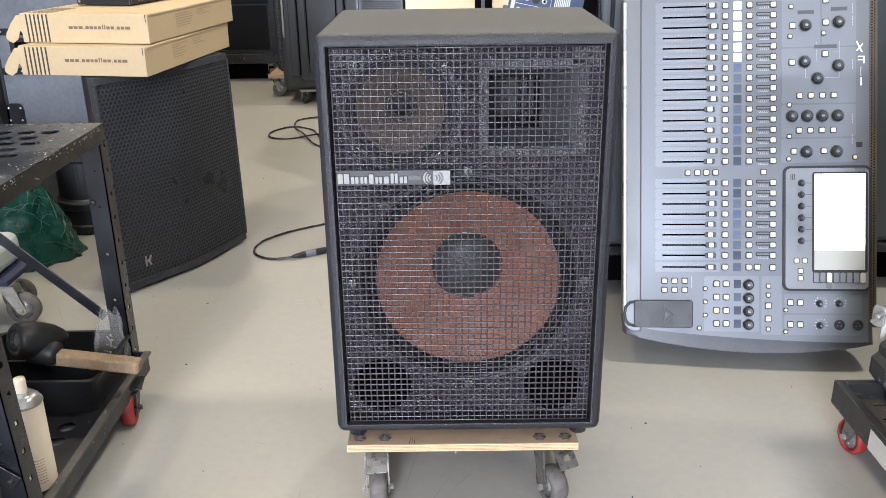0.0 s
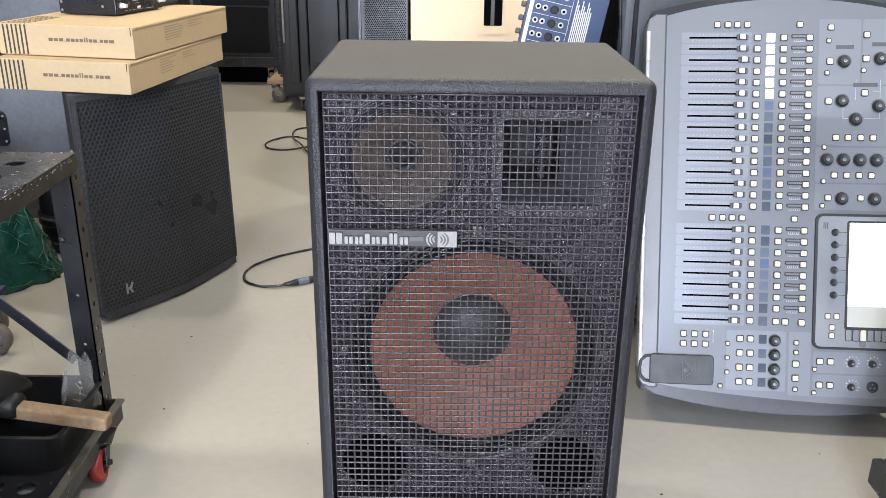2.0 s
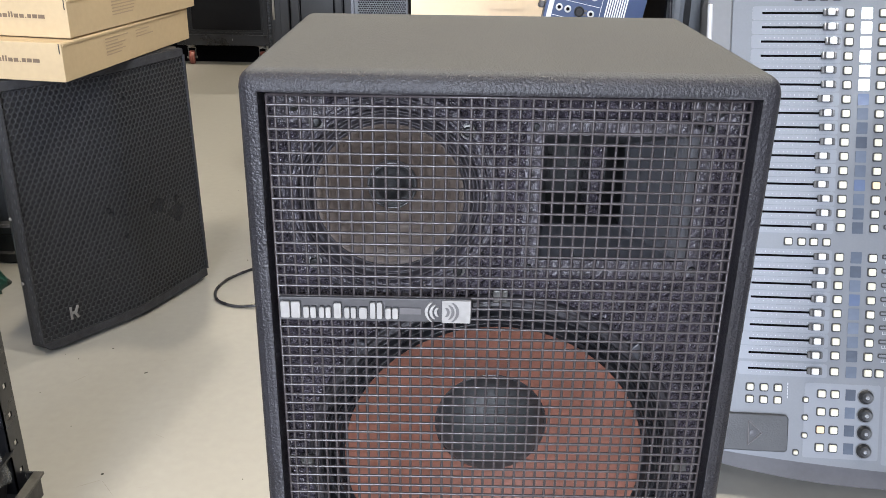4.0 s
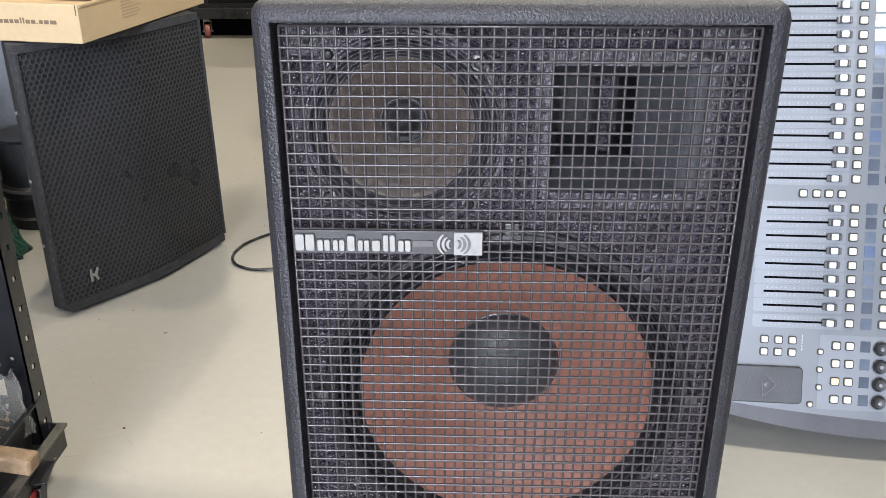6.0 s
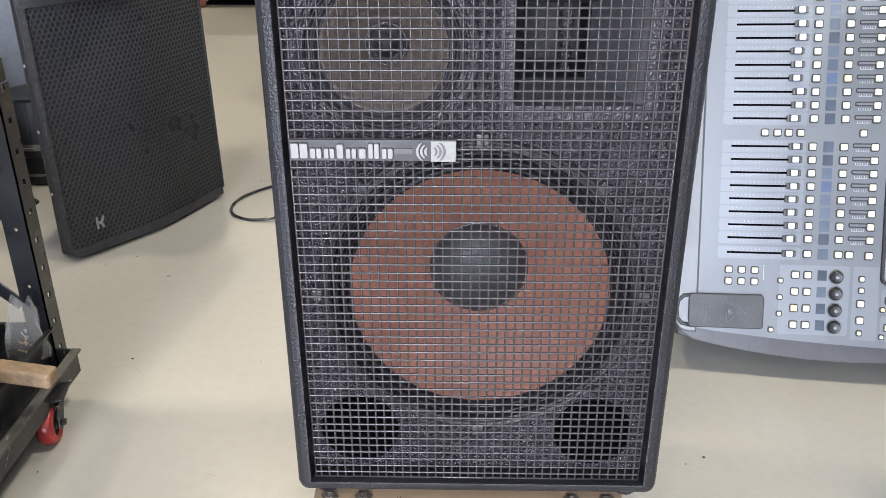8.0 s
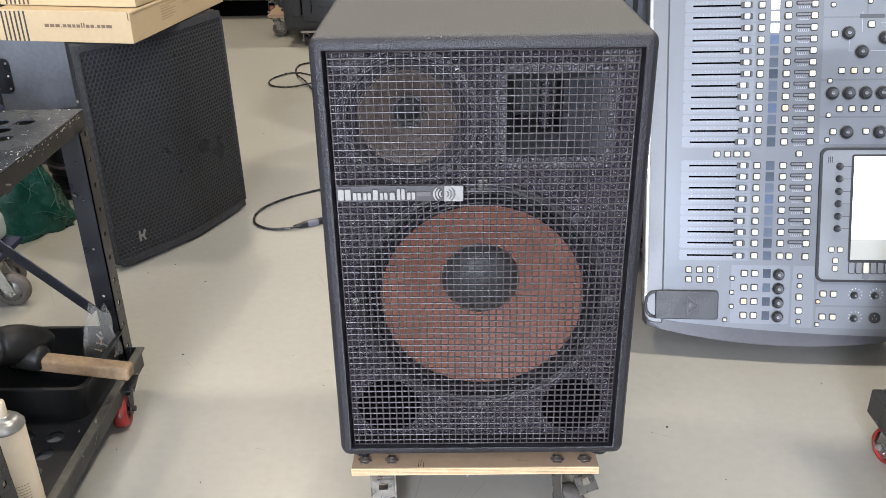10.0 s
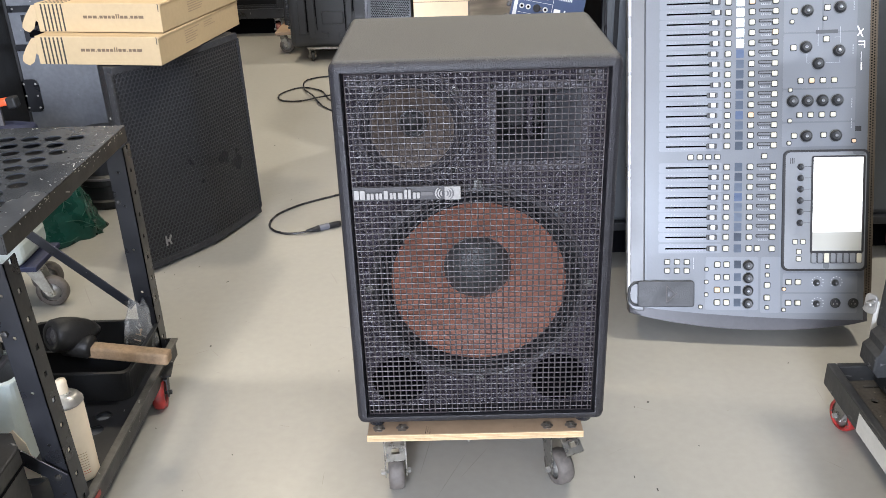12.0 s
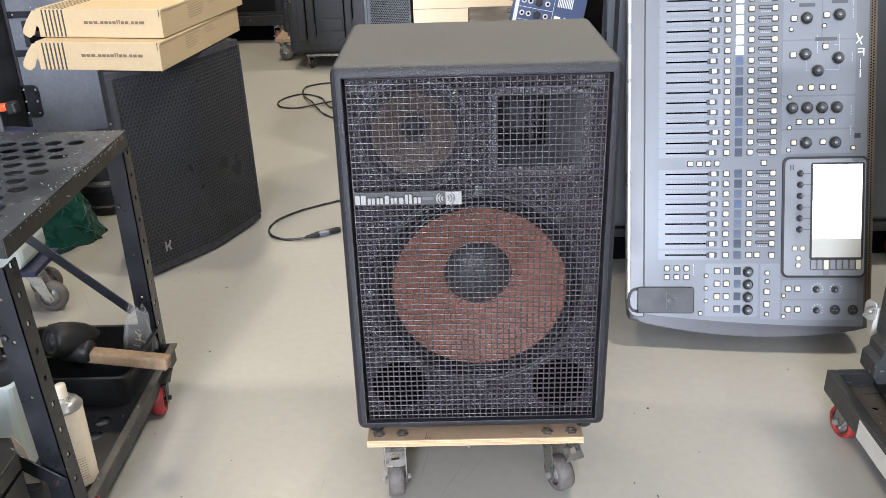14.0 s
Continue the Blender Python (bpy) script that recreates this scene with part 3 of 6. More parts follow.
def castor(parent, x, y, top, radius, width, turn, tyre, hub, brake=False, trail=0.024, hubr=0.62, steel=None):
    """A swivel castor under the height top; the wheel touches the ground."""
    steel = steel or M_CASTOR
    c = part("castor", boxed(-0.034, -0.030, top - 0.004, 0.034, 0.030, top, bevel=0.001), steel, parent, "plated steel swivel castor", pose(x, y, 0, 0, 0, turn))
    part("swivel", lathe([(0, top - 0.018), (0.022, top - 0.018), (0.025, top - 0.012), (0.021, top - 0.004), (0, top - 0.004)], 20), steel, c, smooth=True)
    half = width / 2 + 0.004
    for s in (-1, 1):
        pts = [(-0.020, top - 0.016), (0.022, top - 0.016), (trail + 0.012, radius - 0.006), (trail, radius - 0.014), (trail - 0.012, radius - 0.006)]
        bm = bmesh.new()
        a = [bm.verts.new((s * half, -p[0], p[1])) for p in pts]
        b = [bm.verts.new((s * (half + 0.0028), -p[0], p[1])) for p in pts]
        bm.faces.new(a)
        bm.faces.new(b)
        for i in range(5):
            bm.faces.new((a[i], a[(i + 1) % 5], b[(i + 1) % 5], b[i]))
        part("fork_side", bm, steel, c)
    part("fork_bridge", boxed(-half - 0.0028, -0.022, top - 0.020, half + 0.0028, 0.018, top - 0.016, bevel=0.001), steel, c)
    turned = pose(0, -trail, radius, 0, 90, 0)
    w2 = width / 2
    wheel = part("wheel", lathe([(radius * hubr, -w2), (radius * 0.9, -w2), (radius, -w2 * 0.55), (radius, w2 * 0.55), (radius * 0.9, w2), (radius * hubr, w2), (radius * hubr, -w2)], 32), tyre, c, m=turned, smooth=True)
    part("hub", lathe([(0, -w2 * 0.8), (radius * hubr * 0.48, -w2 * 0.85), (radius * hubr * 0.55, -w2 * 0.55), (radius * (hubr + 0.01), -w2 * 0.7), (radius * (hubr + 0.01), w2 * 0.7), (radius * hubr * 0.55, w2 * 0.55), (radius * hubr * 0.48, w2 * 0.85), (0, w2 * 0.8)], 24), hub, wheel, smooth=True)
    part("axle_bolt", lathe([(0, -half - 0.012), (0.0065, -half - 0.011), (0.0068, -half - 0.004), (0.004, -half), (0.004, half), (0.0068, half + 0.004), (0.006, half + 0.010), (0, half + 0.010)], 6), M_ZINC if steel is M_CASTOR else steel, c, m=turned)
    if brake:
        bm = plate([(-0.021, -0.020), (0.021, -0.020), (0.021, 0.022), (-0.021, 0.022)], [[(-0.009, -0.004), (0.009, -0.004), (0.009, 0.012), (-0.009, 0.012)]], 0.003)
        pedal = part("brake_pedal", bm, steel, c, "bent steel brake pedal", pose(0, -trail - 0.048, top - 0.024, 40, 0, 0) @ Matrix.Diagonal((0.9, 0.72, 1, 1)))
        part("pedal_arm", boxed(-0.021, 0.018, -0.003, 0.021, 0.045, 0.0, bevel=0.0008), steel, pedal)
        part("pedal_lip", boxed(-0.021, -0.022, -0.009, 0.021, -0.019, 0.0, bevel=0.0008), steel, pedal)
    return c


def dolly():
    top = 0.161
    do = thing("dolly", pose(0, 0, 0), "small plywood dolly on grey-wheeled swivel castors under the loudspeaker", "dolly")
    b = part("board", boxed(-0.2215, -0.012, top - 0.0155, 0.1995, 0.345, top, bevel=0.0012), M_PLY, do, "worn plywood board")
    for k in range(5):
        z = top - 0.0150 + 0.003 * k
        part("ply_layer", boxed(-0.2225, -0.0132, z + 0.0002, 0.2003, -0.010, z + 0.0027, bevel=0.0004), M_PLYEDGE if k % 2 == 0 else M_PLYDARK, b)
    for x, y in ((-0.200, 0.010), (-0.154, 0.010), (0.131, 0.008), (0.178, 0.008), (-0.198, 0.300), (0.176, 0.300)):
        edge = []
        for k in range(24):
            rr = 0.0118 - 0.0022 * (k % 4 == 0) + 0.0008 * (k % 4 == 2)
            edge.append((rr * math.cos(radians(15 * k + 40 * x / 0.2)), rr * math.sin(radians(15 * k + 40 * x / 0.2))))
        bolt = part("bolt", prism(edge, top - 0.0010, top + 0.0012, 0.0004), M_NUT, do, "jagged-edged steel tee nut", pose(x, y, 0))
        part("nut_barrel", lathe([(0.0040, top + 0.0008), (0.0046, top + 0.0026), (0.0060, top + 0.0024), (0.0068, top + 0.0010)], 16), M_NUT, bolt, smooth=True)
        part("screw_end", lathe([(0, top + 0.0017), (0.0026, top + 0.0016), (0.0040, top + 0.0009)], 12), M_ZINC, bolt, "bright end of the screw")
    # short splits in the face veneer
    for x0, y0, x1, y1 in ((-0.1085, -0.010, -0.1065, 0.012), (-0.1045, -0.006, -0.1030, 0.010), (-0.1000, -0.011, -0.0990, 0.004), (0.060, 0.004, 0.081, 0.0045)):
        part("veneer_split", prism([(x0, y0), (x0 + 0.0011, y0), (x1 + 0.0003, y1), (x1, y1)], top + 0.0002, top + 0.0005), M_HOLE, b, "thin dark split in the veneer")
    part("screw_tip", lathe([(0, 0.134), (0.0022, 0.136), (0.0022, 0.147), (0, 0.147)], 8), M_ZINC, do, m=pose(-0.024, -0.004, 0))
    for x, y, turn, br in ((-0.176, 0.055, 6, True), (0.152, 0.058, 24, True), (-0.176, 0.29, 150, False), (0.154, 0.29, 200, False)):
        castor(do, x, y, top - 0.0155, 0.0375, 0.032, turn, M_GREYRUB, M_ZINC, br)
    return do


M_PLYDARK = mat("plywood_dark_layer", (0.55, 0.38, 0.21), 0.65, vary=0.2, scale=30, fine=150, bump=0.2)
dolly()

# ---------------------------------------------------------------- the mixing console
U, V, W = Vector((0.994, -0.1059, 0.0273)), Vector((0.0114, 0.3486, 0.9372)), Vector((-0.1088, -0.9313, 0.3477))
CONSOLE = Matrix(((U.x, V.x, W.x, 0.4980), (U.y, V.y, W.y, 0.6276), (U.z, V.z, W.z, 0.2420), (0, 0, 0, 1)))
M_BUTTON = mat("cream_lit_button", (0.53, 0.51, 0.415), 0.4, vary=0.05, scale=40, bump=0, random_tint=0.08)
M_AMBER = glow("amber_lit_button", (0.80, 0.56, 0.36), 0.03)
M_COLLAR = mat("button_shadow_gap", (0.012, 0.012, 0.014), 0.6, vary=0.1, bump=0)
M_LCD_ON = glow("white_backlit_lcd", (0.88, 0.94, 0.97), 0.55)
M_LCD_MID = mat("deep_blue_lcd", (0.085, 0.115, 0.190), 0.15, vary=0.1, scale=20, bump=0, coat=0.5)
M_LCD_OFF = mat("blue_grey_lcd_glass", (0.080, 0.098, 0.132), 0.14, vary=0.1, scale=20, bump=0, coat=0.5, random_tint=0.45)
M_SCREEN = glow("bright_screen", (0.97, 0.98, 1.0), 0.95)
M_SCREENLOW = glow("dim_screen_status", (0.40, 0.40, 0.37), 0.10)
M_SCREENMID = glow("screen_blend", (0.75, 0.76, 0.76), 0.40)
M_CAP = mat("silver_fader_cap", (0.86, 0.86, 0.86), 0.18, metal=0.35, vary=0.05, scale=40, bump=0)
M_CAPEND = mat("grey_fader_cap_end", (0.14, 0.14, 0.145), 0.25, metal=0.4, vary=0.05, bump=0)
M_PRINT = mat("white_console_print", (0.78, 0.79, 0.80), 0.6, vary=0.05, bump=0)
M_PANEL = mat("light_grey_screen_panel", (0.21, 0.22, 0.235), 0.36, metal=0.3, vary=0.05, scale=6, bump=0.02)
M_FIELD = mat("lighter_deck_field", (0.166, 0.177, 0.196), 0.43, metal=0.40, vary=0.05, scale=4, fine=300, bump=0.02)
# paler than the rail: the reflection along its rounded edge, as colour
M_RAIL_GLINT = mat("polished_rail_edge", (0.46, 0.465, 0.48), 0.32, metal=0.45, vary=0.08, scale=8, bump=0.02)
M_METER = mat("grey_meter_glass", (0.13, 0.135, 0.15), 0.3, vary=0.1, bump=0)
M_DIMPRINT = mat("pale_console_print", (0.36, 0.37, 0.39), 0.6, vary=0.1, bump=0)


def console():
    con = thing("mixing_console", CONSOLE, "silver and blue-grey digital mixing console stood on its end", "mixing console")

    def arc(u0, u1, v0, sag, n=14):
        return [(u0 + (u1 - u0) * k / n, v0 + sag * (1 - (2 * k / n - 1) ** 2)) for k in range(n + 1)]

    low, high = arc(-0.080, 0.486, -0.150, 0.0), arc(-0.085, 0.492, 0.700, 0.040)
    deck_low = [(-0.053 + 0.539 * k / 14, -0.153 - 0.029 * k / 14 - 0.008 * (1 - (2 * k / 14 - 1) ** 2)) for k in range(15)]
    deck_high = arc(-0.053, 0.486, 0.690, 0.036)
    part("chassis", prism(low + high[::-1], -0.150, -0.006), M_BLACKPL, con, "black curved console body")
    part("deck", prism(deck_low + deck_high[::-1], -0.006, 0.0, 0.0015), M_DECK, con, "blue-grey painted metal deck")
    end_low = [(-0.090 + 0.592 * k / 16, -0.168 - 0.020 * k / 16 - 0.032 * (1 - (2 * k / 16 - 1) ** 2)) for k in range(17)]
    part("end_cheek", prism(end_low + [(0.500, -0.130), (-0.090, -0.130)], -0.090, -0.0070, 0.010), M_CHEEK, con, "dark grey curved end cheek")
    # front rail: bright, with rounded corners
    rail = [(-0.053, -0.160), (-0.072, -0.160), (-0.086, -0.154), (-0.094, -0.142), (-0.096, -0.125), (-0.097, 0.660), (-0.092, 0.682), (-0.076, 0.692), (-0.053, 0.692)]
    part("front_rail", prism(rail, -0.055, 0.003, 0.003), M_BRIGHT, con, "bright aluminium front rail")
    # pale strip painting the highlight on the rounded rail edge
    part("rail_edge", boxed(-0.0968, -0.118, -0.040, -0.0868, 0.655, 0.0042, bevel=0.003), M_RAIL_GLINT, con, "rounded rail edge with its highlight painted in")
    # vent strip at the back edge
    vent = part("vent_strip", boxed(0.487, -0.145, -0.08, 0.506, 0.69, -0.004, bevel=0.002), M_VENT, con, "brown-grey perforated vent strip")
    bm = bmesh.new()
    for k in range(118):
        for j in range(2):
            lathe([(0, 0.0006), (0.0021, 0.0004)], 6, bm, pose(0.4925 + 0.006 * j, -0.13 + 0.0068 * k + 0.0034 * j, -0.004))
    tagged(part("vent_holes", bm, M_HOLE, vent), kind="stuff")
    # lighter printed fields
    def field(u0, v0, u1, v1):
        part("field", prism(rounded(u1 - u0, v1 - v0, 0.004, 3, (u0 + u1) / 2, (v0 + v1) / 2), 0.0, 0.0004), M_FIELD, con)
    for k in range(16):
        v = 0.639 - 0.02533 * k
        field(-0.018, v - 0.0120, 0.137, v + 0.0120)
    for k in range(8):
        v = 0.206 - 0.0253 * k
        field(-0.018, v - 0.0120, 0.137, v + 0.0120)
    field(-0.018, -0.012, 0.137, 0.012)
    for u0, v0, u1, v1 in ((0.282, 0.535, 0.372, 0.68), (0.376, 0.535, 0.455, 0.68), (0.282, 0.398, 0.455, 0.531), (0.282, 0.316, 0.455, 0.394), (0.282, 0.254, 0.455, 0.312),
                           (0.100, -0.158, 0.230, -0.022), (0.236, -0.165, 0.284, -0.022), (0.290, -0.112, 0.470, -0.064), (0.290, -0.165, 0.470, -0.116)):
        field(u0, v0, u1, v1)

    # small pieces, each built once and then repeated
    stock = {}

    def put(name, key, make, material, u, v, label="", turn=0.0):
        m = pose(u, v, 0.0004, 0, 0, turn)
        if key not in stock:
            stock[key] = part(name, make(), material, con, label, m)
            return stock[key]
        return again(stock[key], m)

    def button(u, v, size=0.0125, lit=False):
        key = ("b", size, lit)
        b = put("button", key, lambda: prism(rounded(size, size * 0.96, 0.0022, 3), 0, 0.0042, 0.0009), M_AMBER if lit else M_BUTTON, u, v, "amber lit button" if lit else "")
        ck = ("c", size)
        if ck not in stock:
            stock[ck] = part("collar", prism(rounded(size + 0.0042, size * 0.96 + 0.0042, 0.0034, 3), -0.0002, 0.0010), M_COLLAR, b)
        else:
            again(stock[ck], Matrix(), b)
        return b

    def knob(u, v, r=0.0125):
        r *= 0.88
        u, v = u - 0.003, v - 0.002
        key = ("k", r)
        k = put("knob", key, lambda: lathe([(r * 1.15, 0), (r * 1.15, 0.0015), (r, 0.003), (r * 0.90, 0.0095), (r * 0.80, 0.0110), (r * 0.45, 0.0106), (0, 0.0104)], 28), M_KNOB, u, v)
        rk = ("kr", r)
        if rk not in stock:
            stock[rk] = part("knob_ring", lathe([(r * 1.16, 0.0002), (r * 1.18, 0.0007), (r * 1.32, 0.0006), (r * 1.34, 0.0)], 28), M_RING, k, "grey ring round the knob")
        else:
            again(stock[rk], Matrix(), k)
        ck = ("kc", r)
        if ck not in stock:
            stock[ck] = part("knob_top", lathe([(r * 0.34, 0.0104), (r * 0.28, 0.0122), (0, 0.0124)], 18), M_KNOBTOP, k, "grey knob top")
        else:
            again(stock[ck], Matrix(), k)
        return k

    def strokes(u, v, n, step, w, h, along=0):
        """A column or row of small print that cannot be read."""
        for k in range(n):
            put("print_bar", ("p", round(w, 4), round(h, 4)), lambda: prism([(-w / 2, -h / 2), (w / 2, -h / 2), (w / 2, h / 2), (-w / 2, h / 2)], 0, 0.0002), M_DIMPRINT, u + (0 if along else step * k), v + (step * k if along else 0))

    rnd = random.Random(11)
    rows = [(0.639 - 0.02533 * k, 0, k) for k in range(16)] + [(0.206 - 0.0253 * k, 1, k) for k in range(8)] + [(0.0, 2, 0)]
    for v, bank, k in rows:
        put("fader_slot", "slot", lambda: boxed(-0.056, -0.0019, -0.0004, 0.056, 0.0019, 0.0006), M_HOLE, 0.055, v)
        cu = 0.117 + rnd.uniform(-0.007, 0.004) if bank == 0 else 0.116 + rnd.uniform(-0.003, 0.001)
        cap_key = "cap"
        first = cap_key not in stock
        cap = put("fader_cap", cap_key, lambda: boxed(-0.0130, -0.0060, 0.001, 0.0130, 0.0060, 0.0085, bevel=0.0018), M_CAPEND, cu, v)
        if first:
            stock["line"] = [part("cap_crown", boxed(-0.0062, -0.0056, 0.007, 0.0062, 0.0056, 0.0125, bevel=0.002), M_CAP, cap, "bright cap crown")]
            stock["line"] += [part("grip_line", boxed(x - 0.0014, -0.0062, 0.0070, x + 0.0014, 0.0062, 0.0094), M_COLLAR, cap) for x in (-0.0075, 0.0075)]
        else:
            for l in stock["line"]:
                again(l, Matrix(), cap)
        strokes(0.006, v + 0.0068, 13, 0.0078, 0.0006, 0.0020)
        strokes(0.006, v - 0.0064, 13, 0.0078, 0.0006, 0.0013)
        button(0.149, v)
        button(0.206, v, lit=(bank, k) in ((0, 1), (0, 12)))
        button(0.262, v + (0.0 if bank < 2 else -0.001), lit=(bank, k) == (0, 4))
        lcd, tag = (M_LCD_ON, "on") if bank == 0 and k < 6 else (M_LCD_MID, "mid") if (bank, k) in ((0, 6), (0, 12), (1, 3)) else (M_LCD_OFF, "off")
        s = put("scribble_strip", "lcd_" + tag, lambda: prism(rounded(0.0185, 0.0205, 0.0012, 2), 0, 0.0008), lcd, 0.178, v, {"on": "white backlit channel display", "mid": "deep blue channel display", "off": "blue-grey unlit channel display"}[tag])
        if bank < 2:
            mt = put("meter", "meter", lambda: prism(rounded(0.0350, 0.0088, 0.0028, 4), 0, 0.0007), M_COLLAR, 0.2395, v + 0.0030, "black rounded meter frame")
            if "window" not in stock:
                stock["window"] = part("meter_window", prism(rounded(0.0305, 0.0042, 0.0015, 3), 0.0006, 0.0011), M_METER, mt, "grey meter window")
            else:
                again(stock["window"], Matrix(), mt)
            strokes(0.2285, v - 0.0060, 6, 0.0044, 0.0010, 0.0034)
            strokes(0.2395, v - 0.0086, 1, 0.0044, 0.0230, 0.0008)
        else:
            button(0.226, v)
    for u in (0.060, 0.083, 0.104, 0.126, 0.240):
        button(u, 0.232, 0.0115)
        button(u, 0.668, 0.0115, lit=u == 0.126)
    for j in range(3):
        for i in range(2):
            button(0.004 + 0.0245 * j, -0.034 - 0.0225 * i, 0.0115)
    strokes(0.070, -0.05, 5, 0.006, 0.0014, 0.0045, 1)
    # assign section
    for i in range(4):
        v = -0.041 - 0.0325 * i
        button(0.129, v, lit=i == 2)
        button(0.152, v)
        put("scribble_strip", "lcd_small", lambda: boxed(-0.0085, -0.010, 0, 0.0085, 0.010, 0.0008), M_LCD_OFF, 0.179, v)
        knob(0.208, v, 0.0125)
        if i < 3:
            button(0.102, v - 0.012, 0.0075)
    button(0.088, -0.150, 0.0075)
    for v, s in ((-0.046, 0.0085), (-0.068, 0.0085), (-0.094, 0.0125), (-0.126, 0.0125), (-0.151, 0.0080)):
        button(0.252, v, s)
    # monitor and talkback sections
    for v, us in ((-0.086, (0.375, 0.420)), (-0.139, (0.376,))):
        for u in us:
            knob(u, v, 0.0080)
            for a in range(9):
                t = radians(-40 + 32.5 * a)
                put("print_bar", "tick", lambda: prism([(-0.0014, -0.0005), (0.0014, -0.0005), (0.0014, 0.0005), (-0.0014, 0.0005)], 0, 0.0002), M_PRINT, u + 0.0135 * math.cos(t), v + 0.0135 * math.sin(t), turn=math.degrees(t))
        for u in (0.304, 0.327):
            button(u, v, 0.0120)
        button(0.293, v - 0.018, 0.0072, lit=v > -0.1)
    for u in (0.418, 0.461):
        x = put("socket", "xlr", lambda: lathe([(0.0125, 0.0), (0.0125, 0.002), (0.0105, 0.0028), (0.0095, 0.001), (0, 0.0008)], 28), M_COLLAR, u, -0.139, "round black microphone socket")
        for a in (90, 210, 330):
            part("pin", lathe([(0, 0.0016), (0.0013, 0.0014), (0.0013, 0.0008)], 8), M_ZINC, x, m=pose(0.005 * math.cos(radians(a)), 0.005 * math.sin(radians(a)), 0))
    # channel strip
    for u, v in ((0.340, 0.588), (0.417, 0.594), (0.338, 0.500), (0.416, 0.489), (0.368, 0.459), (0.343, 0.282), (0.413, 0.282)):
        knob(u, v, 0.0140)
    for k in range(4):
        knob(0.309 + 0.0353 * k, 0.3685, 0.0140)
        button(0.323 + 0.0265 * k, 0.332, 0.0115)
        button(0.324 + 0.0265 * k, 0.416, 0.0115, lit=k == 1)
    for u, v, s in ((0.307, 0.586, 0.0125), (0.384, 0.592, 0.0125), (0.301, 0.560, 0.0080), (0.379, 0.566, 0.0080), (0.306, 0.497, 0.0125), (0.383, 0.516, 0.0125), (0.300, 0.394, 0.0080), (0.300, 0.318, 0.0080),
                    (0.311, 0.281, 0.0115), (0.381, 0.282, 0.0115), (0.299, 0.263, 0.0080), (0.303, 0.632, 0.0080), (0.453, 0.266, 0.0085), (0.384, 0.645, 0.0115), (0.307, 0.662, 0.0115)):
        button(u, v, s, lit=(u == 0.453))
    for u, v, w in ((0.384, 0.534, 0.052), (0.338, 0.618, 0.038), (0.415, 0.624, 0.038)):
        put("meter", ("mt", w), lambda: boxed(-w / 2, -0.0045, 0, w / 2, 0.0045, 0.0008, bevel=0.0004), M_LCD_DARK, u, v)
    for u0, v0, u1, v1 in ((0.338, 0.459, 0.352, 0.459), (0.338, 0.459, 0.338, 0.484), (0.384, 0.459, 0.416, 0.459), (0.416, 0.459, 0.416, 0.473), (0.364, 0.500, 0.364, 0.545), (0.403, 0.520, 0.416, 0.520), (0.416, 0.505, 0.416, 0.545)):
        bm = boxed(min(u0, u1) - 0.0004, min(v0, v1) - 0.0004, 0.0004, max(u0, u1) + 0.0004, max(v0, v1) + 0.0004, 0.0007)
        part("print_line", bm, M_DIMPRINT, con)
    for v in (0.30, 0.35, 0.48, 0.585, 0.615):
        strokes(0.4465, v, 4, 0.0062, 0.0016, 0.0044, 1)
    # model mark drawn as plain strokes
    for a, w, h, u, v in ((25, 0.0035, 0.030, 0.462, 0.532), (-40, 0.0030, 0.022, 0.463, 0.530), (0, 0.014, 0.0028, 0.466, 0.508), (0, 0.014, 0.0028, 0.466, 0.500), (0, 0.003, 0.018, 0.473, 0.500), (0, 0.0010, 0.022, 0.466, 0.472), (0, 0.0030, 0.020, 0.4665, 0.448)):
        part("mark", prism([(-w / 2, -h / 2), (w / 2, -h / 2), (w / 2, h / 2), (-w / 2, h / 2)], 0, 0.0003), M_PRINT, con, m=pose(u, v, 0.0002, 0, 0, a))
    part("usb_port", boxed(0.456, 0.290, 0, 0.470, 0.302, 0.0012), M_COLLAR, con)
    # screen panel
    pn = part("screen_panel", prism(rounded(0.198, 0.297, 0.014, 5, 0.387, 0.094), 0.0, 0.0065, 0.002), M_PANEL, con, "grey screen surround with black border")
    part("panel_border", plate(rounded(0.204, 0.303, 0.016, 5, 0.387, 0.094), [rounded(0.193, 0.292, 0.012, 5, 0.387, 0.094)], 0.0075, Matrix.Translation((0, 0, 0.0078))), M_COLLAR, pn)
    part("bezel", prism(rounded(0.128, 0.243, 0.006, 4, 0.4165, 0.109), 0.0066, 0.0082, 0.0006), M_COLLAR, pn)
    part("screen", boxed(0.3575, 0.052, 0.0082, 0.4745, 0.226, 0.0088), M_SCREEN, pn, "bright white touch screen")
    part("status_area", boxed(0.3575, -0.006, 0.0082, 0.4745, 0.040, 0.0088), M_SCREENLOW, pn, "dimmer lower part of the screen")
    part("status_edge", boxed(0.3575, 0.040, 0.0082, 0.4745, 0.052, 0.0088), M_SCREENMID, pn)
    for k in range(6):
        kk = again(stock[("k", 0.0080 * 0.88)], pose(0.3270, 0.204 - 0.0280 * k, 0.0066), pn)
        part("pointer_line", boxed(0.3365, 0.2035 - 0.0280 * k, 0.0066, 0.3525, 0.2045 - 0.0280 * k, 0.0069), M_COLLAR, pn)
    for k in range(8):
        part("soft_button", prism(rounded(0.0118, 0.024, 0.0025, 3, 0.3620 + 0.01545 * k, -0.0245), 0.0066, 0.0092, 0.0008), M_BUTTON if k in (2, 7) else M_PANEL, pn)
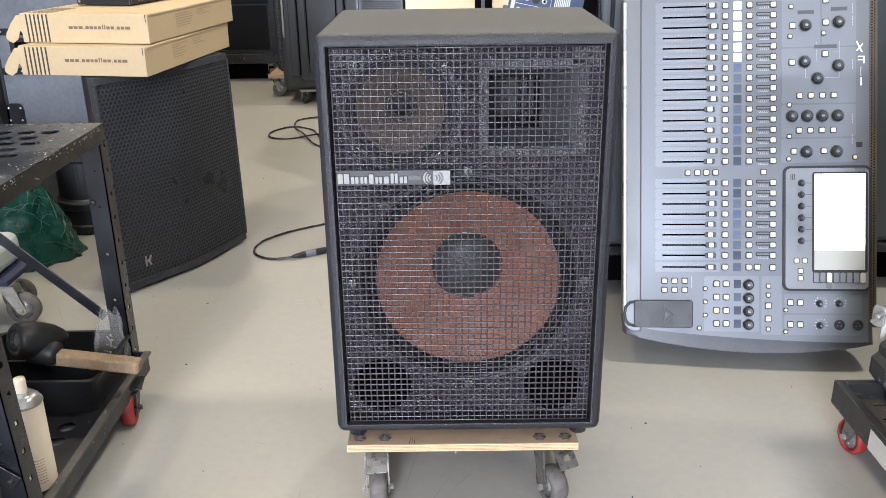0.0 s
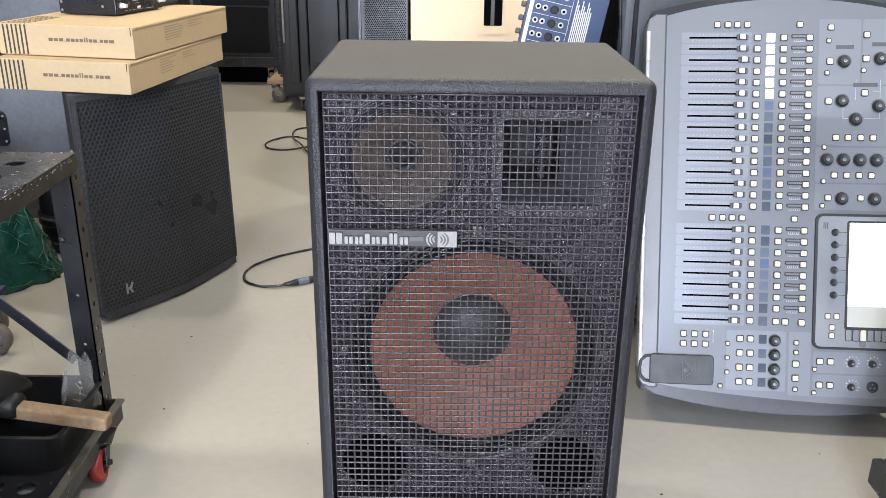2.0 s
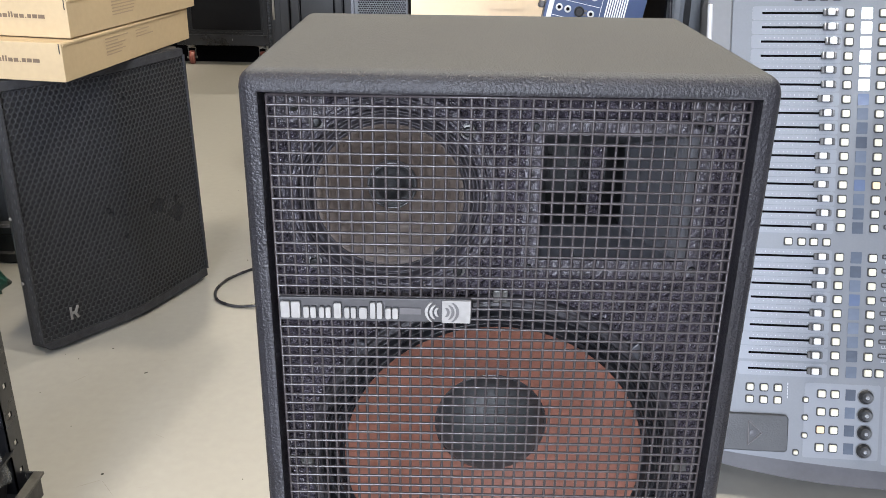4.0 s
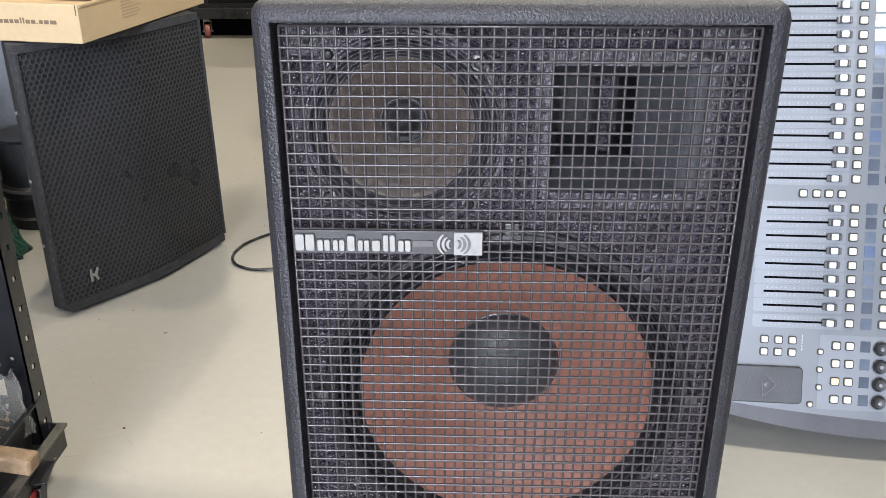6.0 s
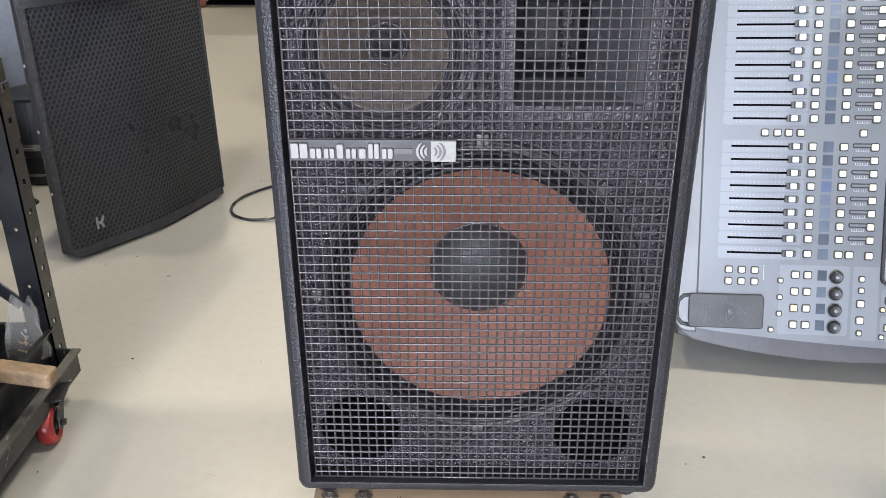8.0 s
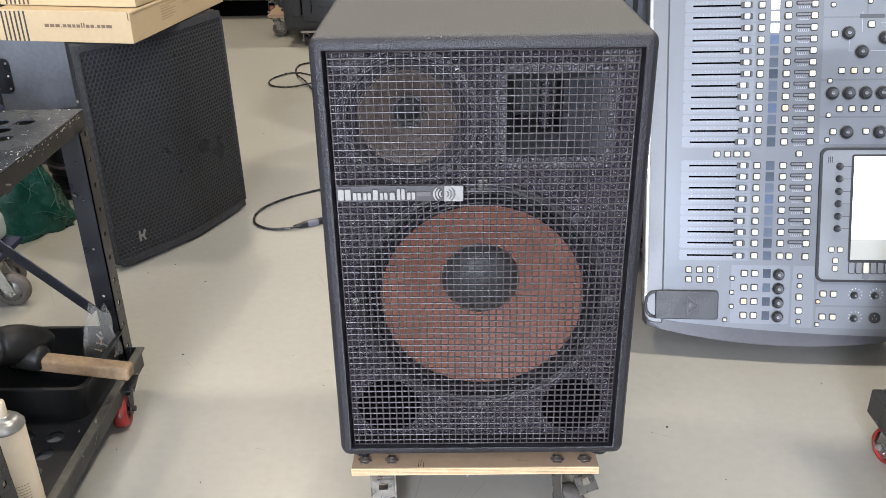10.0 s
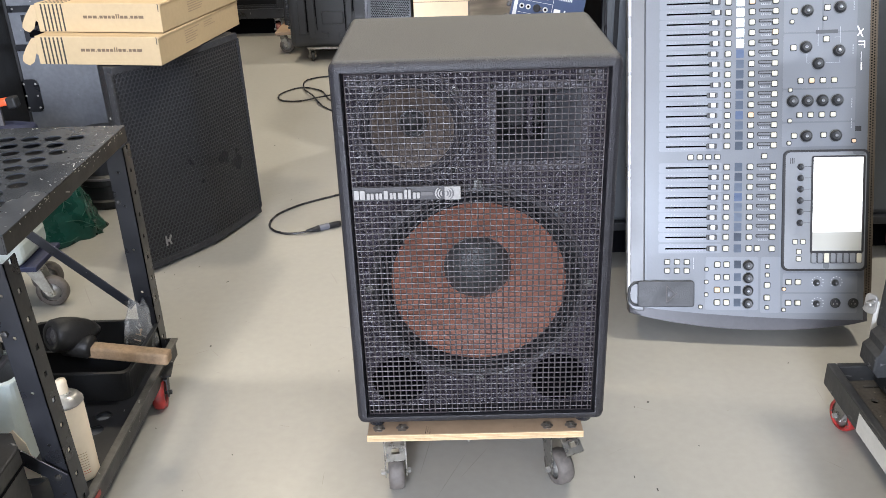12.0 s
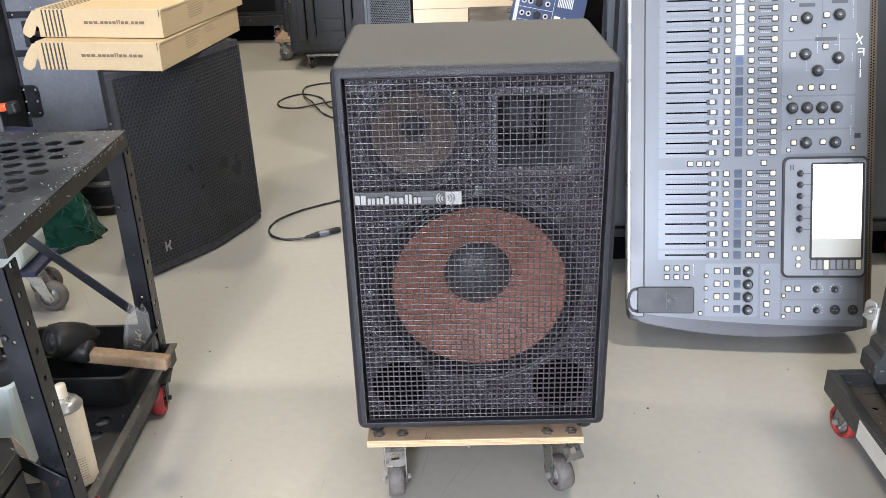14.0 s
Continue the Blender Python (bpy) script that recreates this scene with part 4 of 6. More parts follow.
        part("soft_button_collar", prism(rounded(0.0145, 0.0268, 0.003, 3, 0.3620 + 0.01545 * k, -0.0245), 0.0064, 0.0074), M_COLLAR, pn)
    for u, v in ((0.3165, 0.0165), (0.3355, 0.0165), (0.326, -0.0085), (0.326, -0.0265)):
        part("menu_button", prism(rounded(0.0105, 0.0105, 0.002, 3, u, v), 0.0066, 0.0092, 0.0008), M_BUTTON, pn)
        part("menu_collar", prism(rounded(0.0135, 0.0135, 0.003, 3, u, v), 0.0064, 0.0074), M_COLLAR, pn)
    for k in range(3):
        part("speck_mark", boxed(0.302 + 0.004 * k, 0.212, 0.0064, 0.3035 + 0.004 * k, 0.226, 0.0068), M_COLLAR, pn)
    # black pad with a carrying loop
    pad = part("device_pad", prism(rounded(0.142, 0.067, 0.007, 4, 0.0005, -0.1155), 0.0, 0.011, 0.002), M_PAD, con, "black rubber pad with triangle mark")
    part("pad_loop", tube([(-0.066, -0.086, 0.006), (-0.080, -0.088, 0.006), (-0.090, -0.098, 0.006), (-0.093, -0.115, 0.006), (-0.091, -0.132, 0.006), (-0.082, -0.143, 0.006), (-0.066, -0.146, 0.006)], 0.0036, 8), M_PAD, pad, smooth=True)
    for (a0, b0), (a1, b1) in (((0.002, -0.094), (0.026, -0.116)), ((0.026, -0.116), (0.002, -0.138)), ((0.002, -0.138), (0.002, -0.094))):
        part("triangle_side", tube([(a0, b0, 0.0112), (a1, b1, 0.0112)], 0.0011, 6), M_PLATE, pad)
    part("triangle_dot", lathe([(0, 0.0124), (0.006, 0.0120), (0.006, 0.011)], 16), M_GREYPL, pad, m=pose(0.010, -0.116, 0))
    return con


M_RING = mat("grey_knob_ring", (0.10, 0.105, 0.11), 0.4, vary=0.05, bump=0)
M_CHEEK = mat("grey_end_cheek", (0.060, 0.059, 0.066), 0.42, metal=0.1, vary=0.15, scale=8, bump=0.04)
M_VENT = mat("brown_grey_vent", (0.105, 0.082, 0.060), 0.45, metal=0.4, vary=0.2, scale=10, bump=0.05)
M_KNOB = mat("black_soft_knob", (0.020, 0.021, 0.023), 0.42, vary=0.1, scale=40, bump=0.05)
M_KNOBTOP = mat("grey_knob_top", (0.30, 0.31, 0.33), 0.3, metal=0.5, vary=0.05, bump=0)
M_LCD_DARK = mat("smoked_meter_window", (0.060, 0.064, 0.070), 0.55, vary=0.1, scale=60, bump=0)
M_PAD = mat("black_grained_pad", (0.032, 0.034, 0.038), 0.5, vary=0.2, scale=30, fine=300, bump=0.15)
console()
# ---------------------------------------------------------------- the black speaker with the cartons on it
def hex_sheet(w, h, bow, pitch, hole, thick=0.0012):
    """A bowed sheet with a honeycomb of six-sided holes, in x and z, bulging towards -y."""
    bm = bmesh.new()
    cache = {}

    def vert(x, z):
        key = (round(x, 5), round(z, 5))
        if key not in cache:
            f = 2 * x / w - 1
            cache[key] = bm.verts.new((x, -bow * (1 - abs(f) ** 1.22), z))
        return cache[key]

    rx = pitch / math.sqrt(3)
    nx, nz = int(w / pitch), int(h / (1.5 * rx))
    for i in range(nx):
        for j in range(nz):
            cx, cz = pitch * (i + 0.5 + 0.5 * (j % 2)), rx + 1.5 * rx * j
            if cx + pitch / 2 > w or cz + rx > h:
                continue
            out = [vert(cx + rx * math.cos(radians(60 * k + 30)), cz + rx * math.sin(radians(60 * k + 30))) for k in range(6)]
            inn = [vert(cx + hole * math.cos(radians(60 * k + 30)), cz + hole * math.sin(radians(60 * k + 30))) for k in range(6)]
            for k in range(6):
                bm.faces.new((out[k], out[(k + 1) % 6], inn[(k + 1) % 6], inn[k]))
    ex = bmesh.ops.extrude_edge_only(bm, edges=[e for e in bm.edges if e.is_boundary])
    bmesh.ops.translate(bm, vec=(0, thick, 0), verts=[g for g in ex["geom"] if isinstance(g, bmesh.types.BMVert)])
    return bm


def bowed(w, bow, inset, n=16):
    return [(inset + (w - 2 * inset) * k / n, -bow * (1 - abs(2 * (inset + (w - 2 * inset) * k / n) / w - 1) ** 1.22)) for k in range(n + 1)]


def pa_speaker():
    a, b = Vector((-1.002, 1.036)), Vector((-0.734, 1.507))
    d = (b - a).normalized()
    m = Matrix(((d.x, -d.y, 0, a.x), (d.y, d.x, 0, a.y), (0, 0, 1, 0), (0, 0, 0, 1)))
    pa = thing("pa_speaker", m, "black plastic loudspeaker with bowed honeycomb grille on the floor", "loudspeaker")
    w, h, bow = 0.542, 0.655, 0.034
    front = [(x, y + 0.012) for x, y in bowed(w, bow, 0.022)]
    sides = [(w, 0.026), (w - 0.014, 0.060), (w - 0.18, 0.275), (0.18, 0.275), (0.014, 0.060), (0.0, 0.026)]
    bm = prism(front + sides, 0.012, h, 0.005)
    part("body", bm, M_PASHELL, pa, "textured black plastic shell")
    for z0, z1 in ((0.012, 0.034), (0.634, h - 0.001)):
        fr = bowed(w, bow, 0.006)
        part("grille_rim", prism(fr + [(x, y + 0.016) for x, y in fr[::-1]], z0, z1, 0.003), M_FOAM, pa)
    for x0, x1 in ((0.0, 0.006), (w - 0.005, w)):
        y0 = -bow * (1 - abs(2 * x0 / w - 1) ** 1.22) - 0.001
        y1 = -bow * (1 - abs(2 * x1 / w - 1) ** 1.22) - 0.001
        part("grille_rim", prism([(x0, y0), (x1, y1), (x1, y1 + 0.016), (x0, y0 + 0.016)], 0.032, 0.636, 0.001), M_FOAM, pa)
    g = part("grille", hex_sheet(w, 0.606, bow, 0.0135, 0.0062, 0.0026), M_GRILLE, pa, "black honeycomb steel grille", pose(0, 0.003, 0.032))
    part("foam", prism([(x, y + 0.0042) for x, y in bowed(w, bow, 0.002, 40)] + [(w - 0.002, 0.018), (0.002, 0.018)], 0.002, 0.606), M_FOAM, g, "dark foam behind the grille")
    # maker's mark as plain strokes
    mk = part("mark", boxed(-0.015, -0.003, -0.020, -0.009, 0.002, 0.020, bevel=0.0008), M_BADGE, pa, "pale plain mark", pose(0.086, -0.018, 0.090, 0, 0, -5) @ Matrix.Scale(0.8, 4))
    part("mark_stroke", boxed(-0.009, -0.003, -0.004, 0.003, 0.002, 0.004, bevel=0.0008), M_BADGE, mk)
    for s in (-1, 1):
        part("mark_stroke", boxed(-0.002, -0.003, 0.0, 0.005, 0.002, 0.021, bevel=0.0008), M_BADGE, mk, m=pose(0.002, 0, 0, 0, 24 if s > 0 else 156, 0))
    # the shell narrows a little towards the top of one side, and its lower front corner is cut off
    for ob in pa.children_recursive:
        if ob.name.split(".")[0] in ("body", "grille_rim", "grille", "foam"):
            dz = 0.032 if ob.name.split(".")[0] in ("grille", "foam") else 0.0
            for v in ob.data.vertices:
                z = v.co.z + dz
                v.co.x -= 0.012 * (z / h) * (v.co.x / w)
                if v.co.y < 0.05:
                    v.co.x += max(0.0, 0.034 - z - v.co.x) * 0.8
    for x, y in ((0.06, 0.04), (0.47, 0.04), (0.21, 0.25), (0.32, 0.25)):
        part("foot", lathe([(0, 0), (0.014, 0), (0.016, 0.014), (0, 0.014)], 14), M_RUBBER, pa, m=pose(x, y, 0))
    for z in (0.18, 0.34, 0.50):
        part("screw", lathe([(0, 0.003), (0.004, 0.002), (0.004, 0)], 10), M_ZINC, pa, m=pose(0.0075, 0.044, z) @ pose(0, 0, 0, 0, -90, 20))
    return pa


M_PASHELL = mat("grained_black_shell", (0.020, 0.0205, 0.023), 0.5, vary=0.2, scale=9, fine=200, bump=0.35, bump_scale=420, shine=0.35)
M_GRILLE = mat("black_powder_coated_steel", (0.033, 0.0335, 0.037), 0.36, vary=0.2, scale=6, bump=0.05)
M_FOAM = mat("dark_acoustic_foam", (0.040, 0.040, 0.043), 0.8, vary=0.4, scale=60, fine=400, bump=0.3, shine=0.2)
pa_speaker()


def carton(x, y, z, turn, w, d, h, seed):
    rnd = random.Random(seed)
    bx = thing("cardboard_box", pose(x, y, z, 0, 0, turn), "flat tan cardboard carton with black stripes and open end flap", "cardboard box", "stacked cartons")
    bm = boxed(-w, 0, 0, 0, d, h, bevel=0.0015)
    for v in bm.verts:
        v.co.z += 0.003 * noise.noise(Vector((v.co.x * 7 + seed, v.co.y * 9, 0)))
    body = part("carton", bm, M_CARD, bx)
    # lid seam and tuck edge along the right side
    part("lid_edge", boxed(-0.001, 0.004, h - 0.007, 0.0022, d - 0.004, h - 0.0015, bevel=0.0008), M_CARD, bx)
    part("corner_slot", boxed(-0.006, -0.0012, h - 0.022, -0.0042, 0.0, h - 0.001), M_INK, bx)
    for k in range(6):
        bm = boxed(-w + 0.018 + 0.0125 * k, -0.0008, 0.002, -w + 0.0225 + 0.0125 * k, 0, h - 0.002)
        part("stripe", bm, M_INK, body)
        bm = boxed(-w + 0.018 + 0.0125 * k, 0.002, h - 0.0005, -w + 0.0225 + 0.0125 * k, 0.16, h + 0.0006)
        part("stripe", bm, M_INK, body)
    # a line of lettering as plain bars
    u = -0.238
    for wd in (0.0085, 0.0085, 0.0085, 0.002, 0.007, 0.0075, 0.006, 0.007, 0.0025, 0.0025, 0.007, 0.007, 0.002, 0.006, 0.0075, 0.0105):
        tall = 0.0120 if wd in (0.0025,) else 0.0022 if wd == 0.002 else 0.0080
        wd *= 1.40
        part("print_bar", boxed(u, -0.0007, 0.040 * h / 0.083, u + wd, 0, 0.040 * h / 0.083 + tall), M_TEXTINK, body)
        u += wd + 0.0030
    for k in range(6):
        ln = rnd.uniform(0.05, 0.11)
        part("print_line", boxed(0, 0.17, 0.026 + 0.007 * k, 0.0007, 0.17 + ln, 0.0285 + 0.007 * k), M_PALEINK, body)
        if k > 2:
            part("print_line", boxed(0, 0.31, 0.026 + 0.007 * k, 0.0007, 0.31 + rnd.uniform(0.05, 0.1), 0.0285 + 0.007 * k), M_PALEINK, body)
    # ear-shaped flap standing out of the open end
    ear = [(0, 0.02), (0, h * 0.97), (-0.016, h * 0.95), (-0.040, h * 0.62), (-0.058, h * 0.30), (-0.062, h * 0.12), (-0.054, 0.0), (-0.040, -0.006), (-0.022, 0.004), (-0.010, 0.03)]
    fl = part("flap", prism(ear, -0.001, 0.001), M_CARD, bx, "bent open cardboard ear flap")
    fl.matrix_basis = Matrix.Translation((-w + 0.001, 0.004, h * 0.06)) @ pose(0, 0, 0, 0, 0, 18) @ FRONT @ Matrix.Diagonal((0.78, 0.92, 1, 1))
    return bx


TOP = 0.657
carton(-0.850, 1.034, TOP, -9.0, 0.374, 0.590, 0.080, 3)
carton(-0.846, 1.078, TOP + 0.083, -10.2, 0.385, 0.575, 0.080, 5)


def effects_unit():
    ob = thing("radio_receiver", pose(-0.967, 1.311, TOP + 0.1665, 0, 0, -14) @ Matrix.Diagonal((0.9, 0.9, 0.95, 1)), "small black metal radio receiver with silver aerial sockets on a carton", "receiver")
    d, h = 0.262, 0.044
    part("case", boxed(-0.20, 0, 0, 0.0, d, h, bevel=0.002), M_STEEL, ob)
    part("control_panel", boxed(0, 0.006, 0.003, 0.003, d - 0.006, h - 0.003, bevel=0.001), M_BLACKPL, ob)
    for y in (0.022, d - 0.022):
        so = part("aerial_socket", lathe([(0.0075, 0), (0.0075, 0.010), (0.0062, 0.011), (0.0062, 0.022), (0.004, 0.022), (0.004, 0.016), (0, 0.016)], 18), M_CAP, ob, "silver aerial socket", pose(0.003, y, 0.026, 0, 90, 0))
        part("socket_nut", lathe([(0.0098, 0), (0.0098, 0.003), (0.0075, 0.004)], 6), M_ZINC, so)
    part("xlr_socket", lathe([(0.0135, 0), (0.0135, 0.002), (0.011, 0.003), (0.010, 0.001), (0, 0.0008)], 24), M_COLLAR, ob, "round black socket", pose(0.003, 0.195, 0.023, 0, 90, 0))
    part("jack_socket", lathe([(0.0085, 0), (0.0085, 0.004), (0.005, 0.005), (0.004, 0.001), (0, 0.001)], 18), M_COLLAR, ob, m=pose(0.003, 0.163, 0.023, 0, 90, 0))
    part("switch", boxed(0.003, 0.058, 0.024, 0.007, 0.068, 0.034, bevel=0.001), M_GREYPL, ob)
    part("white_plate", boxed(0.003, 0.112, 0.012, 0.0036, 0.130, 0.018), M_PRINT, ob)
    for y0, y1, z in ((0.085, 0.140, 0.0335), (0.085, 0.140, 0.0085), (0.10, 0.125, 0.026), (0.045, 0.055, 0.009), (0.064, 0.074, 0.009), (0.160, 0.205, 0.0065), (0.155, 0.172, 0.037)):
        part("print_bar", boxed(0.003, y0, z, 0.0035, y1, z + 0.0014), M_DIMPRINT, ob)
    for x, z in ((-0.19, 0.034), (-0.19, 0.010), (-0.045, 0.024)):
        part("side_screw", lathe([(0, 0.0022), (0.004, 0.0018), (0.0042, 0)], 10), M_ZINC, ob, m=pose(x, 0, z, 90, 0, 0))
    un = thing("display_unit", pose(-0.935, 1.59, TOP + 0.1665, 0, 0, -20), "small dark metal unit with a pale display on a carton", "audio unit")
    part("case", boxed(-0.14, 0, 0, 0.0, 0.10, 0.046, bevel=0.003), M_GREYPL, un)
    part("display", boxed(0, 0.016, 0.010, 0.002, 0.086, 0.040), M_PLATE, un, "pale grey display window")
    part("side_screw", lathe([(0, 0.002), (0.0035, 0.0016), (0.0038, 0)], 10), M_ZINC, un, m=pose(-0.02, 0, 0.014, 90, 0, 0))


effects_unit()


# ---------------------------------------------------------------- the tool cart
def tool_cart():
    ct = thing("tool_cart", pose(0, 0, 0), "worn black steel tool cart with punched shelf and red castors", "tool cart")
    x1, x0, y0, y1 = -0.768, -1.34, -0.120, 0.470   # top shelf
    xr = -0.744                                     # lower shelf and its rail
    zt, zb = 0.656, 0.092
    # top shelf: punched sheet with turned-down edges
    holes = []
    for i in range(11):
        for j in range(11):
            hx, hy = x1 - 0.078 - 0.0490 * i - (0.0245 if j % 2 else 0), y1 - 0.082 - 0.0465 * j
            if hy > y0 + 0.04 and hx > x0 + 0.03:
                holes.append(ring_points(hx, hy, 0.0180, 20))
    part("top_shelf", plate([(x0, y0), (x1, y0), (x1, y1), (x0, y1)], holes, 0.0025, Matrix.Translation((0, 0, zt))), M_SHELF, ct, "punched black shelf scratched to bare metal")
    for a in ((x1 - 0.003, y0, x1, y1), (x0, y0, x0 + 0.003, y1), (x0 + 0.003, y0, x1 - 0.003, y0 + 0.003), (x0 + 0.003, y1 - 0.003, x1 - 0.003, y1)):
        part("shelf_edge", boxed(a[0], a[1], zt - 0.036, a[2], a[3], zt - 0.0005, bevel=0.001), M_EDGE, ct)
    # flakes of bare metal where the paint has chipped, thickest along the edge and at the corner
    rnd = random.Random(17)
    bm = bmesh.new()
    for k in range(80):
        near = rnd.random()
        if near < 0.55:
            cx, cy = x1 - abs(rnd.gauss(0.0, 0.018)) - 0.002, rnd.uniform(y0, y1)
        elif near < 0.8:
            cx, cy = x1 - rnd.uniform(0.0, 0.30), y1 - abs(rnd.gauss(0.0, 0.022)) - 0.003
        else:
            cx, cy = x1 - rnd.uniform(0.0, 0.45), rnd.uniform(y0, y1)
        long, thin, turn = rnd.choice((0.0012, 0.0016, 0.0022, 0.003, 0.008)), rnd.uniform(0.0006, 0.0013), rnd.uniform(0, math.pi)
        vs = []
        for q in range(6):
            aa = q * math.pi / 3
            u, v = long * math.cos(aa) * rnd.uniform(0.6, 1.2), thin * math.sin(aa) * rnd.uniform(0.6, 1.2)
            vs.append(bm.verts.new((min(x1 - 0.0005, cx + u * math.cos(turn) - v * math.sin(turn)), max(y0, min(y1 - 0.0005, cy + u * math.sin(turn) + v * math.cos(turn))), zt + 0.0005)))
        bm.faces.new(vs)
    for k in range(46):
        cy, cz, ln = rnd.uniform(y0, y1), zt - abs(rnd.gauss(0, 0.007)) - 0.0015, rnd.choice((0.0012, 0.002, 0.0045))
        vs = [bm.verts.new((x1 + 0.0006, cy + ln * math.cos(q * math.pi / 3) * rnd.uniform(0.6, 1.2), cz + 0.0013 * math.sin(q * math.pi / 3))) for q in range(6)]
        bm.faces.new(vs)
    tagged(part("paint_chips", bm, M_BARE, ct, "bright chips of bare metal"), kind="stuff")
    # unseen sheet added so that the shelf holes read dark
    part("under_pan", boxed(x0 + 0.01, y0 + 0.01, zt - 0.034, x1 - 0.006, y1 - 0.01, zt - 0.030), M_STEEL, ct)
    part("under_rib", boxed(x0 + 0.02, 0.14, zt - 0.046, x1 - 0.01, 0.17, zt - 0.035), M_STEEL, ct)
    # slotted angle posts
    ph = zt - 0.037 - zb

    def slots(s):
        return [[(s * 0.0165, z), (s * 0.0265, z), (s * 0.0265, z + 0.010), (s * 0.0165, z + 0.010)][::s] for z in [0.030 + 0.054 * k for k in range(10)]]

    def post(px, py, sx, sy, lean=0.0):
        out = [(0, 0), (sx * 0.042, 0), (sx * 0.042, ph), (0, ph)]
        po = part("post", plate(out, [ring_points(sx * 0.021, z, 0.0035, 8) for z in (0.06, 0.17, 0.28, 0.39, 0.47)], 0.0025, FRONT.copy()), M_STEEL, ct, "slotted black angle post", pose(px, py, zb, 0, lean, 0))
        out = [(0, 0), (sy * 0.042, 0), (sy * 0.042, ph), (0, ph)]
        part("post_flange", plate(out, slots(sy), 0.0025, pose(0, 0, 0, 0, 0, 90) @ FRONT), M_STEEL, po)
        for z in (0.02, 0.40):
            part("bolt", lathe([(0, 0.006), (0.006, 0.005), (0.007, 0.0), (0, 0)], 6), M_EDGE, po, m=pose(sx * 0.034, 0, z, 90, 0, 0))
    post(-0.740, -0.151, -1, 1, -2.3)
    post(-0.763, 0.423, -1, 1)
    post(x0, y0, 1, 1)
    post(x0, y1 - 0.045, 1, 1)
    # diagonal flat braces
    def brace(p, q, w=0.024):
        p, q = Vector(p), Vector(q)
        ln = (q - p).length
        ob = part("brace", boxed(0, -0.0015, -w / 2, ln, 0.0015, w / 2, bevel=0.0006), M_STEEL, ct, "flat black steel brace")
        xa = (q - p).normalized()
        ya = Vector((0, 0, 1)).cross(xa).normalized()
        za = xa.cross(ya)
        ob.matrix_basis = Matrix(((xa.x, ya.x, za.x, p.x), (xa.y, ya.y, za.y, p.y), (xa.z, ya.z, za.z, p.z), (0, 0, 0, 1)))
        for f in (0.04, 0.96):
            part("bolt", lathe([(0, 0.006), (0.006, 0.005), (0.007, 0.0), (0, 0)], 6), M_EDGE, ob, m=pose(ln * f, -0.0015, 0, 90, 0, 0))
    brace((-1.16, y1 + 0.002, 0.508), (-0.832, y1 + 0.002, 0.198))
    brace((-0.99, -0.158, 0.369), (-0.752, -0.158, 0.190), 0.028)
    # bottom shelf with a raised rim
    holes = [ring_points(xr - 0.075 - 0.058 * i, y1 - 0.30 - 0.052 * j, 0.0175, 18) for i in range(6) for j in range(5)]
    part("bottom_shelf", plate([(x0, y0), (xr, y0), (xr, y1 - 0.016), (x0, y1 - 0.016)], holes, 0.0025, Matrix.Translation((0, 0, zb))), M_STEEL, ct, "black punched lower shelf")
    part("pale_underside", boxed(x0 + 0.02, y0 + 0.02, zb - 0.020, xr - 0.02, y1 - 0.03, zb - 0.016), M_CASE, ct)
    for a in ((xr - 0.004, y0 - 0.065, xr + 0.004, y1 - 0.014), (x0, y0, x0 + 0.004, y1), (x0 + 0.004, y0 - 0.004, xr - 0.004, y0), (x0 + 0.004, y1 - 0.016, xr - 0.004, y1 - 0.012)):
        part("rail", boxed(a[0], a[1], zb - 0.026, a[2], a[3], zb + 0.022, bevel=0.0012), M_EDGE, ct, "scuffed steel rail")
    part("rail_cap", boxed(xr - 0.005, y0 - 0.065, zb + 0.018, xr + 0.012, y1 - 0.014, zb + 0.0235, bevel=0.001), M_RAILTOP, ct, "dusty scuffed rail top")
    for x, y, t in ((-0.755, 0.350, 10), (-0.790, -0.085, -8), (x0 + 0.03, 0.388, 90), (x0 + 0.03, -0.09, 20)):
        castor(ct, x, y, zb - 0.0025, 0.038, 0.028, t, M_RED, M_BLACKPL, trail=0.020, steel=M_BLACKPL)
    # worn timber block bolted under the front corner of the rail, with a smear of red paint on the rail
    part("corner_block", boxed(xr - 0.050, y0 - 0.062, zb - 0.050, xr - 0.006, y0 + 0.020, zb - 0.027, bevel=0.003), M_PLY, ct, "small bare timber block")
    part("paint_smear", prism(rounded(0.012, 0.030, 0.005, 3), 0, 0.0008), M_RED, ct, "smear of red paint", pose(xr + 0.0042, -0.085, zb - 0.004, 0, 90, 0))
    return ct


M_BARE = mat("bare_bright_metal", (0.62, 0.61, 0.57), 0.45, metal=0.2, vary=0.2, scale=60, bump=0)
M_RAILTOP = mat("dusty_rail_top", (0.075, 0.070, 0.061), 0.55, vary=0.5, scale=22, fine=90, bump=0.15, scratch=(20, 0.03, 0.58, (0.20, 0.19, 0.17)))
M_EDGE = mat("scuffed_dark_steel", (0.030, 0.029, 0.028), 0.42, metal=0.3, vary=0.4, scale=14, fine=60, bump=0.12, speck=0.10, speck_colour=(0.26, 0.25, 0.23), scratch=(18, 0.025, 0.62, (0.32, 0.31, 0.29)))
tool_cart()
SHELF = 0.0925
M_NAVY = mat("navy_fabric", (0.02, 0.025, 0.06), 0.7, vary=0.25, scale=30, fine=200, bump=0.2)


